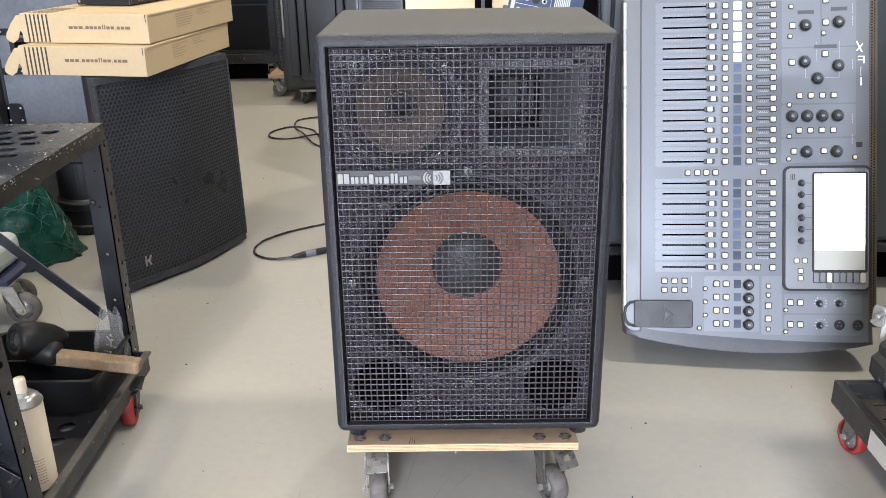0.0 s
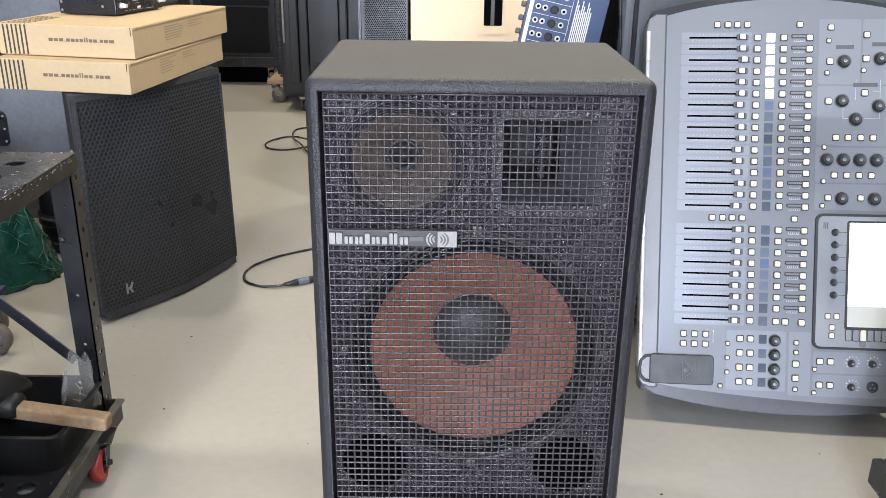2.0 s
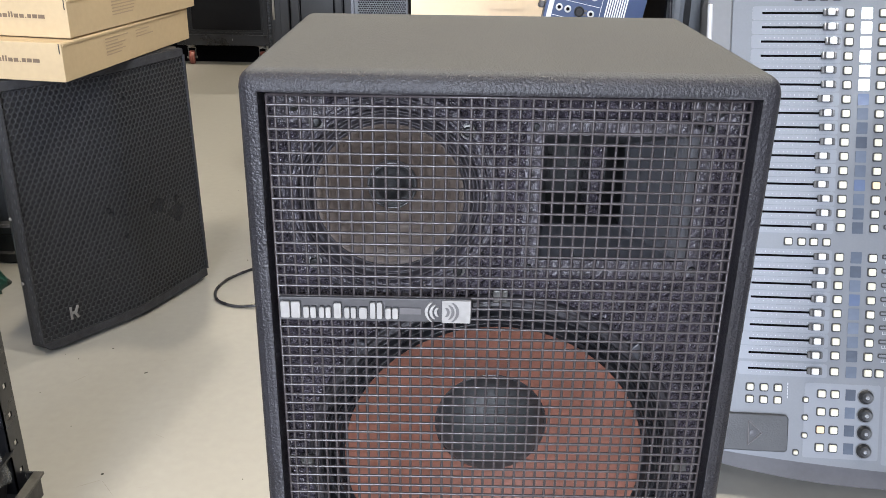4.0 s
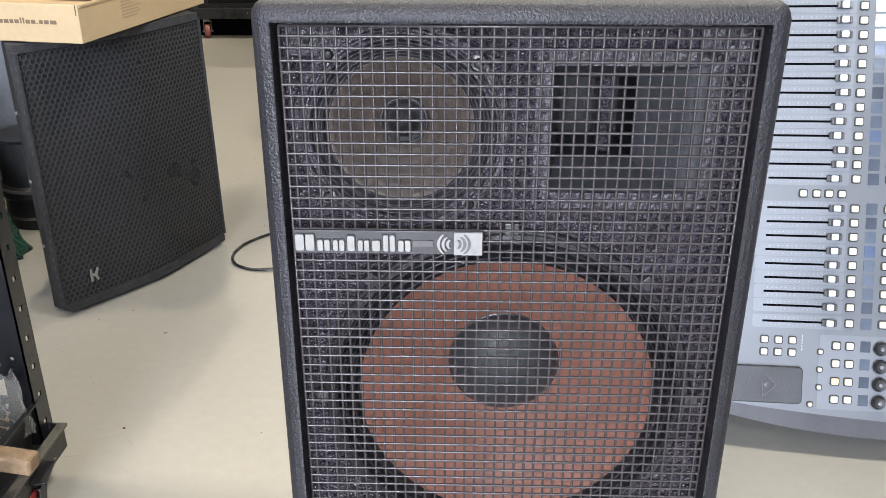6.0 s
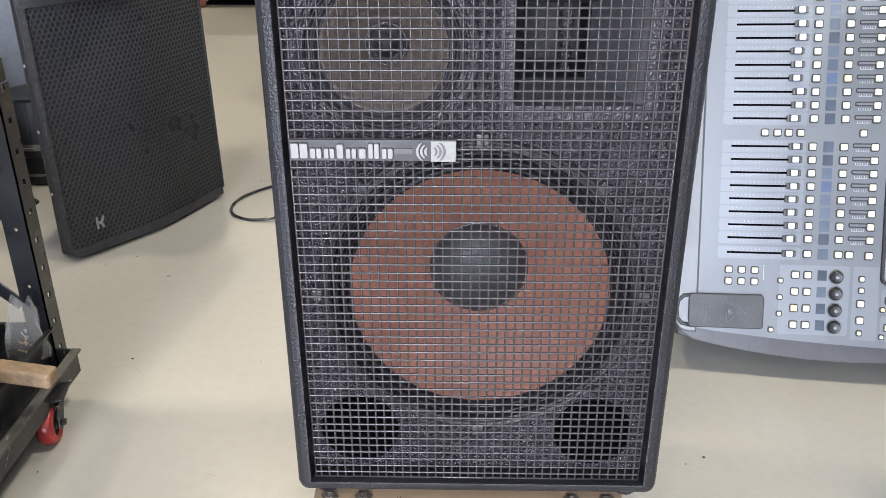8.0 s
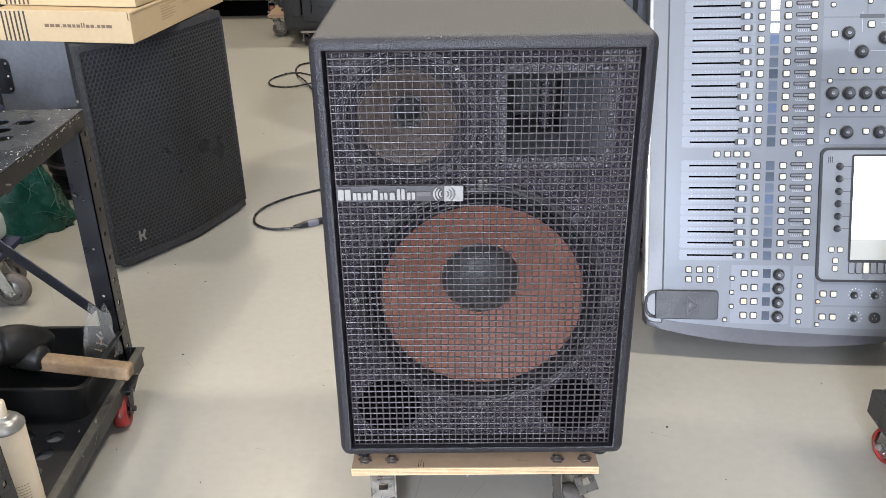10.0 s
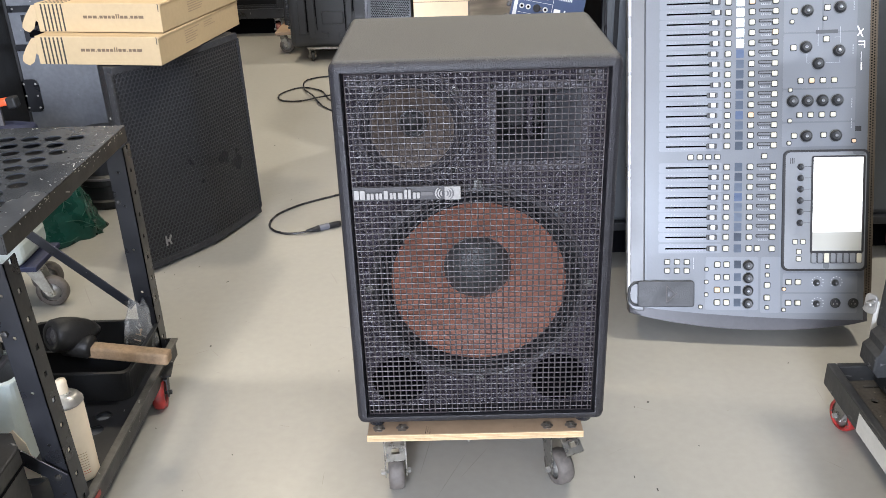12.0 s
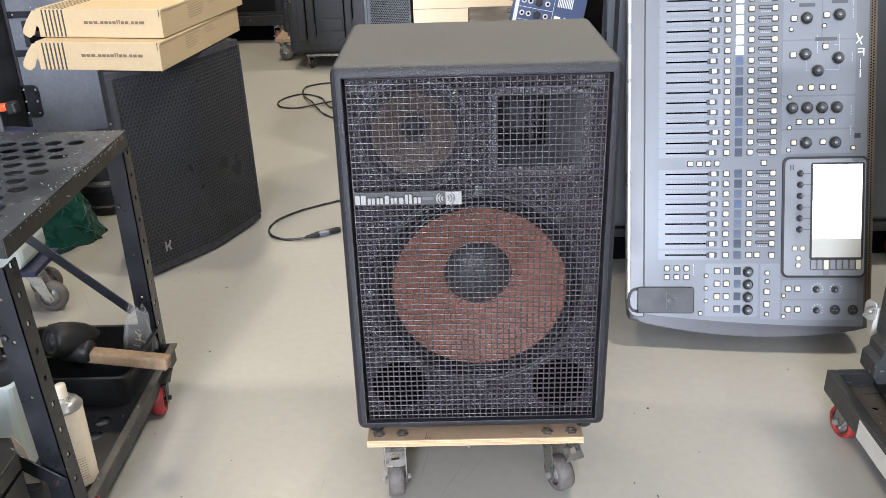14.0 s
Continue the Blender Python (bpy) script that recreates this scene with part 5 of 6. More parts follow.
def open_tub(name, x0, y0, x1, y1, z0, z1, material, label, category, wall=0.006, flare=0.012):
    ob = thing(name, pose((x0 + x1) / 2, (y0 + y1) / 2, z0), label, category)
    w, d, h = x1 - x0, y1 - y0, z1 - z0
    bm = bmesh.new()
    loops = []
    for ww, dd, z in ((w - 2 * flare, d - 2 * flare, 0), (w, d, h), (w + 0.012, d + 0.012, h), (w + 0.012, d + 0.012, h + 0.004), (w - wall, d - wall, h + 0.004), (w - 2 * flare - wall, d - 2 * flare - wall, wall)):
        loops.append([bm.verts.new((x, y, z)) for x, y in rounded(ww, dd, 0.022, 4)])
    n = len(loops[0])
    for a, b in zip(loops, loops[1:]):
        for i in range(n):
            bm.faces.new((a[i], a[(i + 1) % n], b[(i + 1) % n], b[i]))
    bm.faces.new(loops[0])
    bm.faces.new(loops[-1])
    part("shell", bm, material, ob)
    return ob


tub = open_tub("plastic_tub", -1.06, 0.212, -0.766, 0.440, SHELF, 0.172, M_BLACKPL, "shallow black plastic tub with a divider on the lower shelf", "tub")
part("divider", boxed(-0.115, -0.003, 0.006, 0.115, 0.003, 0.070), M_BLACKPL, tub)


def clear_bag():
    ob = thing("plastic_bag", pose(-0.802, 0.398, 0.172), "crumpled clear plastic bag hanging over the tub", "plastic bag")
    bm = bmesh.new()
    n, mz = 34, 14
    rings = []
    for j in range(mz):
        f = j / (mz - 1)
        ring = []
        for i in range(n):
            a = 2 * math.pi * i / n
            fold = 1 + 0.10 * math.sin(7 * a + 2.5 * f) + 0.25 * noise.noise(Vector((2.2 * math.cos(a), 2.2 * math.sin(a), 3 * f)))
            r = (0.037 - 0.019 * f ** 1.5) * fold
            ring.append(bm.verts.new((r * math.cos(a) + 0.010 * f, 0.5 * r * math.sin(a), -0.040 + (0.116 + 0.010 * math.sin(3 * a)) * f)))
        rings.append(ring)
    for a, b in zip(rings, rings[1:]):
        for i in range(n):
            bm.faces.new((a[i], a[(i + 1) % n], b[(i + 1) % n], b[i]))
    part("film", bm, M_FILM, ob)
    rnd = random.Random(12)
    for k in range(7):
        part("loose_screw", lathe([(0, 0.016), (0.0014, 0.015), (0.0014, 0.003), (0.0034, 0.0015), (0.0030, 0), (0, 0)], 8), M_PLY if k % 2 else M_ZINC, ob, m=pose(rnd.uniform(0.002, 0.022), rnd.uniform(-0.008, 0.008), -0.036 + 0.008 * k, rnd.uniform(40, 120), 0, rnd.uniform(0, 360)))


M_FILM = bpy.data.materials.new("clear_film")
M_FILM.use_nodes = True
_n = M_FILM.node_tree.nodes["Principled BSDF"]
_n.inputs["Base Color"].default_value = (0.50, 0.49, 0.46, 1)
_n.inputs["Roughness"].default_value = 0.18
_n.inputs["Alpha"].default_value = 0.22
clear_bag()


def mallet():
    ob = thing("mallet", pose(-0.902, 0.272, 0.242), "black pointed rubber mallet with a worn wooden handle", "mallet")
    prof = [(0.0235, -0.046), (0.0250, -0.0495), (0.036, -0.050), (0.0425, -0.042), (0.0445, -0.016), (0.040, 0.018), (0.031, 0.048), (0.018, 0.071), (0.006, 0.083), (0, 0.085)]
    turned = pose(0, 0, 0, 0, 106, 52) @ Matrix.Scale(0.88, 4)
    part("head", lathe(prof, 36), M_MALLET, ob, "pointed black rubber head", turned, True)
    part("socket", lathe([(0, -0.0400), (0.010, -0.0440), (0.0145, -0.0430), (0.0150, -0.0380), (0.0235, -0.0375), (0.0236, -0.0480)], 24), M_PLATE, ob, "grey metal core in the striking face", turned)
    part("collar", lathe([(0, -0.030), (0.020, -0.030), (0.026, -0.022), (0.027, 0.030), (0.022, 0.040), (0, 0.040)], 24), M_MALLET, ob, "thick rubber collar round the handle", pose(0.010, -0.004, -0.028, 0, 96, -4), True)
    p, q = Vector((0.018, -0.006, -0.036)), Vector((0.220, -0.018, -0.057))
    xa = (q - p).normalized()
    ya = Vector((0, 0, 1)).cross(xa).normalized()
    za = xa.cross(ya)
    h = part("handle", boxed(0, -0.016, -0.0145, (q - p).length, 0.016, 0.0145, bevel=0.006, seg=3), M_WOOD, ob, "grimy wooden handle")
    h.matrix_basis = Matrix(((xa.x, ya.x, za.x, p.x), (xa.y, ya.y, za.y, p.y), (xa.z, ya.z, za.z, p.z), (0, 0, 0, 1)))


mallet()


def spray_can():
    ob = thing("spray_can", pose(-0.789, -0.022, SHELF) @ Matrix.Diagonal((0.97, 0.97, 1.06, 1)), "cream spray can with a silver shoulder standing on the lower shelf", "spray can")
    part("can", lathe([(0, 0), (0.030, 0), (0.0325, 0.003), (0.032, 0.005), (0.032, 0.160), (0.0312, 0.162)], 32), M_CREAM, ob, smooth=True)
    part("shoulder", lathe([(0.0312, 0.160), (0.0334, 0.162), (0.0334, 0.165), (0.0310, 0.167), (0.0285, 0.172), (0.0220, 0.1775), (0.0150, 0.1795), (0.0150, 0.183), (0.0, 0.183)], 32), M_ZINC, ob, "silver metal shoulder with a rolled rim", smooth=True)
    part("nozzle", lathe([(0.0105, 0.181), (0.0105, 0.203), (0.0095, 0.208), (0, 0.209)], 20), M_CREAM, ob, "cream spray head", smooth=True)
    for k in range(9):
        bm = bmesh.new()
        for i in range(5):
            a = radians(-75 + 9 * i)
            vs = [bm.verts.new((0.0324 * math.cos(a + s * radians(3.5)), 0.0324 * math.sin(a + s * radians(3.5)), z)) for s, z in ((-1, 0.018 + 0.0055 * k), (1, 0.018 + 0.0055 * k), (1, 0.0194 + 0.0055 * k), (-1, 0.0194 + 0.0055 * k))]
            bm.faces.new(vs)
        part("print_line", bm, M_PALEINK if k > 1 else M_REDINK, ob)


M_CREAM = mat("cream_enamel", (0.72, 0.62, 0.48), 0.35, vary=0.05, scale=20, bump=0.02)
M_PALEBIN = mat("pale_bin_plastic", (0.50, 0.555, 0.535), 0.42, vary=0.06, scale=8, bump=0.03)
M_REDINK = mat("red_print", (0.55, 0.12, 0.08), 0.5, vary=0.1, bump=0)
spray_can()
bin_in = open_tub("storage_bin", -1.25, -0.012, -0.892, 0.105, SHELF, 0.296, M_PALEBIN, "pale green-white plastic storage bin on the lower shelf", "storage bin", flare=0.014)
part("tool_case", boxed(-0.15, -0.040, 0.03, 0.14, 0.040, 0.215, bevel=0.006), M_GREYPL, bin_in, "dark grey tool case")
part("tool_case", boxed(-0.12, -0.036, 0.216, 0.13, 0.036, 0.275, bevel=0.008), M_BLACKPL, bin_in, "black tool case")
card = thing("cardboard_sleeve", pose(-0.890, -0.034, SHELF, 0, -7, 0), "cream cardboard sleeve leaning against the storage bin", "cardboard")
part("panel", prism([(-0.030, 0.0), (0.022, 0.0), (0.020, 0.085), (0.006, 0.118), (-0.026, 0.096)], 0, 0.0016, 0.0004), M_CREAM, card, m=FRONT.copy())


def steel_box():
    ob = thing("steel_box", pose(0, 0, 0), "dark painted steel box with a punched side on the floor", "steel box")
    out = [(-1.20, -0.62), (-0.790, -0.62), (-0.790, -0.205), (-0.822, -0.160), (-1.20, -0.160)]
    part("body", prism(out, 0, 0.298, 0.004), M_EDGE, ob)
    part("lid_seam", prism([(x + (0.002 if x > -1 else -0.002), y + (0.002 if y > -0.4 else -0.002)) for x, y in out], 0.262, 0.266), M_HOLE, ob)
    for y, z in ((-0.27, 0.16), (-0.42, 0.16)):
        part("punched_hole", lathe([(0, 0.0006), (0.011, 0.0005)], 6), M_HOLE, ob, m=pose(-0.790, y, z, 0, 90, 0))


steel_box()

# ---------------------------------------------------------------- behind the cart
M_CRUST = mat("paint_crusted_bracket", (0.34, 0.33, 0.29), 0.6, vary=0.4, scale=40, fine=120, bump=0.3, speck=0.35, speck_colour=(0.30, 0.15, 0.07))


def trolley_bin():
    ob = thing("bin_trolley", pose(0, 0, 0), "pale plastic bin on a trolley with large grey castors", "bin")
    part("bin", boxed(-1.85, 0.79, 0.150, -1.255, 0.98, 0.240, bevel=0.028, seg=3), M_PALEBIN, ob)
    part("base", boxed(-1.84, 0.80, 0.136, -1.225, 0.97, 0.152, bevel=0.003), M_NAVY, ob)
    for x, y, t in ((-1.258, 0.858, 96), (-1.78, 0.85, 40), (-1.31, 0.94, 120), (-1.78, 0.93, 160)):
        castor(ob, x, y, 0.136, 0.046, 0.030, t, M_GREYRUB, M_ZINC, trail=0.034, steel=M_CRUST)


trolley_bin()


def green_bag():
    ob = thing("carrier_bag", pose(-1.450, 1.378, 0, 0, 0, 45), "crumpled dark green woven carrier bag slumped on the floor", "bag")
    bm = bmesh.new()
    n, mz = 56, 26
    rings = []
    for j in range(mz):
        f = j / (mz - 1)
        ring = []
        for i in range(n):
            a = 2 * math.pi * i / n
            ex = math.copysign(abs(math.cos(a)) ** 0.6, math.cos(a))
            ey = math.copysign(abs(math.sin(a)) ** 0.6, math.sin(a))
            k = 1 + 0.16 * noise.noise(Vector((2.3 * ex, 2.3 * ey, 3.4 * f))) + 0.10 * noise.noise(Vector((6 * ex, 6 * ey, 9 * f)))
            ring.append(bm.verts.new(((0.170 - 0.085 * f) * ex * k - 0.05 * f, (0.145 - 0.075 * f) * ey * k + 0.03 * f, max(0.0, 0.34 * f * (1 + 0.12 * noise.noise(Vector((3 * ex, 3 * ey, 1))))))))
        rings.append(ring)
    for a, b in zip(rings, rings[1:]):
        for i in range(n):
            bm.faces.new((a[i], a[(i + 1) % n], b[(i + 1) % n], b[i]))
    bm.faces.new(rings[0])
    bm.faces.new(rings[-1])
    part("sack", bm, M_GREEN, ob, smooth=True)
    rnd = random.Random(8)
    for k in range(38):
        a0, z, rise = rnd.uniform(-2.3, 0.2), rnd.uniform(0.02, 0.24), rnd.uniform(-0.012, 0.016)
        pts = []
        for i in range(8):
            a = a0 + 0.10 * i
            f = min(0.95, max(0.05, (z + rise * i + 0.02 * math.sin(0.55 * i)) / 0.3))
            ex = math.copysign(abs(math.cos(a)) ** 0.6, math.cos(a))
            ey = math.copysign(abs(math.sin(a)) ** 0.6, math.sin(a))
            kk = 1.02 + 0.16 * noise.noise(Vector((2.3 * ex, 2.3 * ey, 3.4 * f))) + 0.10 * noise.noise(Vector((6 * ex, 6 * ey, 9 * f)))
            pts.append(((0.170 - 0.085 * f) * ex * kk - 0.05 * f, (0.145 - 0.075 * f) * ey * kk + 0.03 * f, 0.34 * f))
        part("crease", tube(pts[:rnd.randint(3, 8)], 0.0013, 5), M_PALEGREEN, ob, "pale worn crease")


M_PALEGREEN = mat("worn_green_crease", (0.045, 0.125, 0.090), 0.4, vary=0.2, bump=0)
green_bag()


def round_stand():
    ob = thing("cable_drum", pose(-1.345, 1.70, 0), "black ribbed plastic drum with a grey band standing on the floor", "drum")
    part("drum", lathe([(0, 0), (0.112, 0), (0.118, 0.006), (0.116, 0.03), (0.108, 0.036), (0.106, 0.085), (0.113, 0.092), (0.113, 0.122), (0.104, 0.130), (0.100, 0.26), (0.106, 0.27), (0, 0.27)], 48), M_BLACKPL, ob, smooth=False)
    part("band", lathe([(0.1135, 0.112), (0.1155, 0.113), (0.1155, 0.121), (0.1135, 0.122)], 48), M_PLATE, ob, "grey band")


round_stand()


def flight_case():
    ob = thing("flight_case", pose(-1.735, 1.95, 0), "grey laminate flight case with black metal edging and catch", "flight case")
    w, d, h = 0.492, 0.5, 0.95
    part("panel", boxed(0, 0, 0.0, w, d, h), M_CASE, ob)
    for a in ((-0.004, -0.006, 0, 0.030, 0.030, h), (w - 0.075, -0.006, 0, w + 0.004, 0.030, h), (-0.004, -0.006, h - 0.03, w + 0.004, 0.03, h + 0.004)):
        part("edging", boxed(*a, bevel=0.002), M_PASHELL, ob, "black textured edging")
    part("hinge_strip", boxed(0.03, -0.005, 0.520, w - 0.075, 0.0, 0.545), M_STEEL, ob)
    part("hinge_strip", boxed(0.03, -0.005, 0.665, w - 0.075, 0.0, 0.690), M_STEEL, ob)
    hd = part("handle_dish", boxed(0.075, -0.004, 0.555, 0.255, 0.002, 0.655, bevel=0.002), M_STEEL, ob, "recessed black case handle")
    part("handle_well", boxed(0.095, -0.0055, 0.572, 0.235, -0.002, 0.640), M_HOLE, hd)
    part("handle_grip", tube([(0.10, -0.012, 0.606), (0.23, -0.012, 0.606)], 0.009, 10), M_RUBBER, hd)
    cl = part("catch", prism(rounded(0.070, 0.130, 0.02, 4, 0.050, 0.345), 0, 0.005, 0.001), M_STEEL, ob, "black riveted corner catch", Matrix.Translation((0, -0.001, 0)) @ FRONT)
    for k in range(6):
        part("rivet", lathe([(0, 0.0085), (0.004, 0.007), (0.0045, 0.005)], 10), M_ZINC, cl, m=pose(0.028 + 0.045 * (k % 2), 0.298 + 0.047 * (k // 2), 0))
    for k in range(8):
        part("rivet", lathe([(0, 0.003), (0.0035, 0.002), (0.004, 0)], 8), M_ZINC, ob, m=pose(0.05 + 0.055 * k, -0.005, 0.532 if k % 2 else 0.678, 90, 0, 0))


flight_case()


def tall_rack():
    ob = thing("equipment_rack", pose(-2.45, 1.62, 0), "tall plain black equipment rack", "equipment rack")
    part("cabinet", boxed(0, 0, 0, 0.735, 0.6, 1.5, bevel=0.006), M_BLACKPL, ob)
    part("corner_post", boxed(0.705, -0.006, 0, 0.741, 0.03, 1.5, bevel=0.002), M_STEEL, ob)


def clamp_on_cloth():
    cloth = thing("folded_cloth", pose(-1.72, 1.47, 0), "folded navy cloth cover bundled on the floor", "cloth")
    bm = boxed(0, 0, 0, 0.20, 0.16, 0.345, bevel=0.035, seg=3)
    bmesh.ops.subdivide_edges(bm, edges=bm.edges, cuts=2, use_grid_fill=True)
    for v in bm.verts:
        v.co += 0.012 * noise.noise_vector(v.co * 14) * min(1, v.co.z * 8)
        v.co.z = max(0, v.co.z)
    part("cloth", bm, M_NAVY, cloth, smooth=True)
    cl = thing("hand_clamp", pose(-1.618, 1.545, 0.343), "orange handled clamp with black grip resting on the cloth", "clamp")
    part("handle", boxed(-0.075, -0.016, 0.070, 0.058, 0.016, 0.096, bevel=0.008, seg=3), M_ORANGE, cl, "orange plastic handle", pose(0, 0, 0, 0, -8, 0))
    part("grip", boxed(0.050, -0.018, 0.056, 0.088, 0.018, 0.098, bevel=0.009, seg=3), M_BLACKPL, cl, m=pose(0, 0, 0, 0, -8, 0))
    part("jaw", boxed(-0.004, -0.006, 0.0, 0.010, 0.006, 0.078, bevel=0.002), M_PLATE, cl)


M_ORANGE = mat("orange_red_plastic", (0.80, 0.10, 0.03), 0.4, vary=0.08, scale=30, bump=0.03)
tall_rack()
clamp_on_cloth()


# ---------------------------------------------------------------- the tray dolly with a case on it
def tray_dolly():
    ob = thing("tray_dolly", pose(0, 0, 0), "dusty black moulded tray dolly on red castors", "dolly")
    x0, x1, y0, y1, zt, zb = 0.756, 1.42, -0.40, 0.206, 0.161, 0.112
    holes = [ring_points(x0 + 0.070 + 0.048 * i + 0.012 * (j % 2), y1 - 0.092 - 0.040 * j, 0.0085, 12) for i in range(11) for j in range(11)]
    holes += [rounded(0.046, 0.008, 0.003, 3, x0 + 0.090 + 0.080 * i, y1 - 0.040) for i in range(7)]
    part("tray_floor", plate([(x0 + 0.01, y0 + 0.01), (x1 - 0.01, y0 + 0.01), (x1 - 0.01, y1 - 0.01), (x0 + 0.01, y1 - 0.01)], holes, 0.006, Matrix.Translation((0, 0, zb + 0.012))), M_DUSTY, ob, "dirt-stained tray floor with small drain holes")
    for a in ((x0, y0, x0 + 0.020, y1), (x1 - 0.016, y0, x1, y1), (x0 + 0.020, y0, x1 - 0.016, y0 + 0.016), (x0 + 0.020, y1 - 0.016, x1 - 0.016, y1)):
        part("side_wall", boxed(*a[:2], zb - 0.004, *a[2:], zt, bevel=0.003), M_TRAY, ob, "scuffed grey-black tray wall")
    # added black sheet: no light comes up through the drain holes
    part("under_pan", boxed(x0 + 0.017, y0 + 0.017, zb - 0.002, x1 - 0.017, y1 - 0.017, zb + 0.002), M_HOLE, ob, "added black sheet that keeps the drain holes dark")
    part("white_label", boxed(x0 - 0.0012, -0.40, zb - 0.002, x0, 0.036, zt - 0.010), M_LABEL, ob, "white label strip")
    for x, y, t in ((x0 + 0.055, y1 - 0.034, 192), (x0 + 0.06, y0 + 0.07, 80), (x1 - 0.06, y1 - 0.06, 10), (x1 - 0.06, y0 + 0.07, 50)):
        c = castor(ob, x, y, zb - 0.004, 0.037, 0.026, t, M_RED, M_ZINC, trail=0.018, hubr=0.76)
        wheel = [w for w in c.children if w.name.startswith("wheel")][0]
        for k in range(5):
            for s in (-1, 1):
                part("rivet", lathe([(0, 0.0115), (0.0026, 0.0108), (0.0036, 0.0085)], 10), M_ZINC, wheel, m=pose(0, 0, 0, 0 if s > 0 else 180, 0, 0) @ pose(0.017 * math.cos(1.257 * k), 0.017 * math.sin(1.257 * k), 0), smooth=True)


M_LABEL = mat("dirty_white_label", (0.50, 0.49, 0.46), 0.6, vary=0.12, scale=14, bump=0.03)
M_TRAY = mat("scuffed_tray_plastic", (0.029, 0.029, 0.029), 0.5, vary=0.45, scale=16, fine=80, bump=0.15, shine=0.4, scratch=(14, 0.025, 0.58, (0.12, 0.115, 0.11)))
M_DUSTY = mat("dirty_tray_floor", (0.060, 0.051, 0.040), 0.8, vary=0.6, scale=14, fine=150, bump=0.3, speck=0.45, speck_colour=(0.15, 0.13, 0.10))
tray_dolly()


def road_case():
    z0 = 0.131
    ob = thing("road_case", pose(0.008, 0, z0 - 0.006), "black moulded road case with metal latch on the tray dolly", "case")
    part("shell", boxed(0.845, -0.36, 0.045, 1.38, 0.213, 0.92, bevel=0.022, seg=3), M_CASEPL, ob)
    # stepped moulded feet along the lower edge
    for y, z in ((0.150, 0.052), (0.0, 0.0), (-0.18, 0.0), (-0.34, 0.0)):
        step = [(0.050, 0.0), (0.012, 0.0), (0.0, 0.016), (0.0, 0.050), (0.012, 0.060), (0.012, 0.078), (0.024, 0.088), (0.050, 0.096)]
        bm = prism(step, -0.032, 0.032, 0.004)
        part("stepped_foot", bm, M_CASEPL, ob, "stepped moulded foot", Matrix.Translation((0.803, y, z)) @ FRONT)
    part("foot_block", boxed(0.845, 0.13, 0.0, 1.30, 0.19, 0.06, bevel=0.006), M_CASEPL, ob)
    part("foot_block", boxed(0.845, -0.33, 0.0, 1.30, -0.27, 0.06, bevel=0.006), M_CASEPL, ob)
    for y0, y1 in ((-0.33, -0.27), (-0.15, -0.09), (0.05, 0.11), (0.165, 0.205)):
        part("rib", boxed(0.834, y0, 0.13, 0.852, y1, 0.88, bevel=0.006), M_CASEPL, ob, "upright moulded rib")
    lt = part("latch", prism(rounded(0.026, 0.046, 0.010, 4), 0, 0.006, 0.002), M_ZINC, ob, "plated butterfly latch", pose(0.827, 0.222, 0.172) @ pose(0, 0, 0, 90, 0, -50))
    part("latch_knob", lathe([(0, 0.014), (0.006, 0.013), (0.008, 0.007), (0.006, 0.006)], 16), M_ZINC, lt, smooth=True)
    part("latch_wing", boxed(-0.018, -0.004, 0.008, 0.018, 0.004, 0.013, bevel=0.002), M_ZINC, lt, m=pose(0, 0, 0, 0, 0, 55))
    part("latch_plate", boxed(-0.006, -0.070, -0.004, 0.006, 0.010, 0.002, bevel=0.001), M_LABEL, lt, m=pose(0.014, 0, 0))


M_CASEPL = mat("scuffed_case_plastic", (0.030, 0.031, 0.032), 0.6, vary=0.45, scale=14, fine=90, bump=0.3, shine=0.35, scratch=(22, 0.03, 0.60, (0.12, 0.12, 0.12)))
road_case()


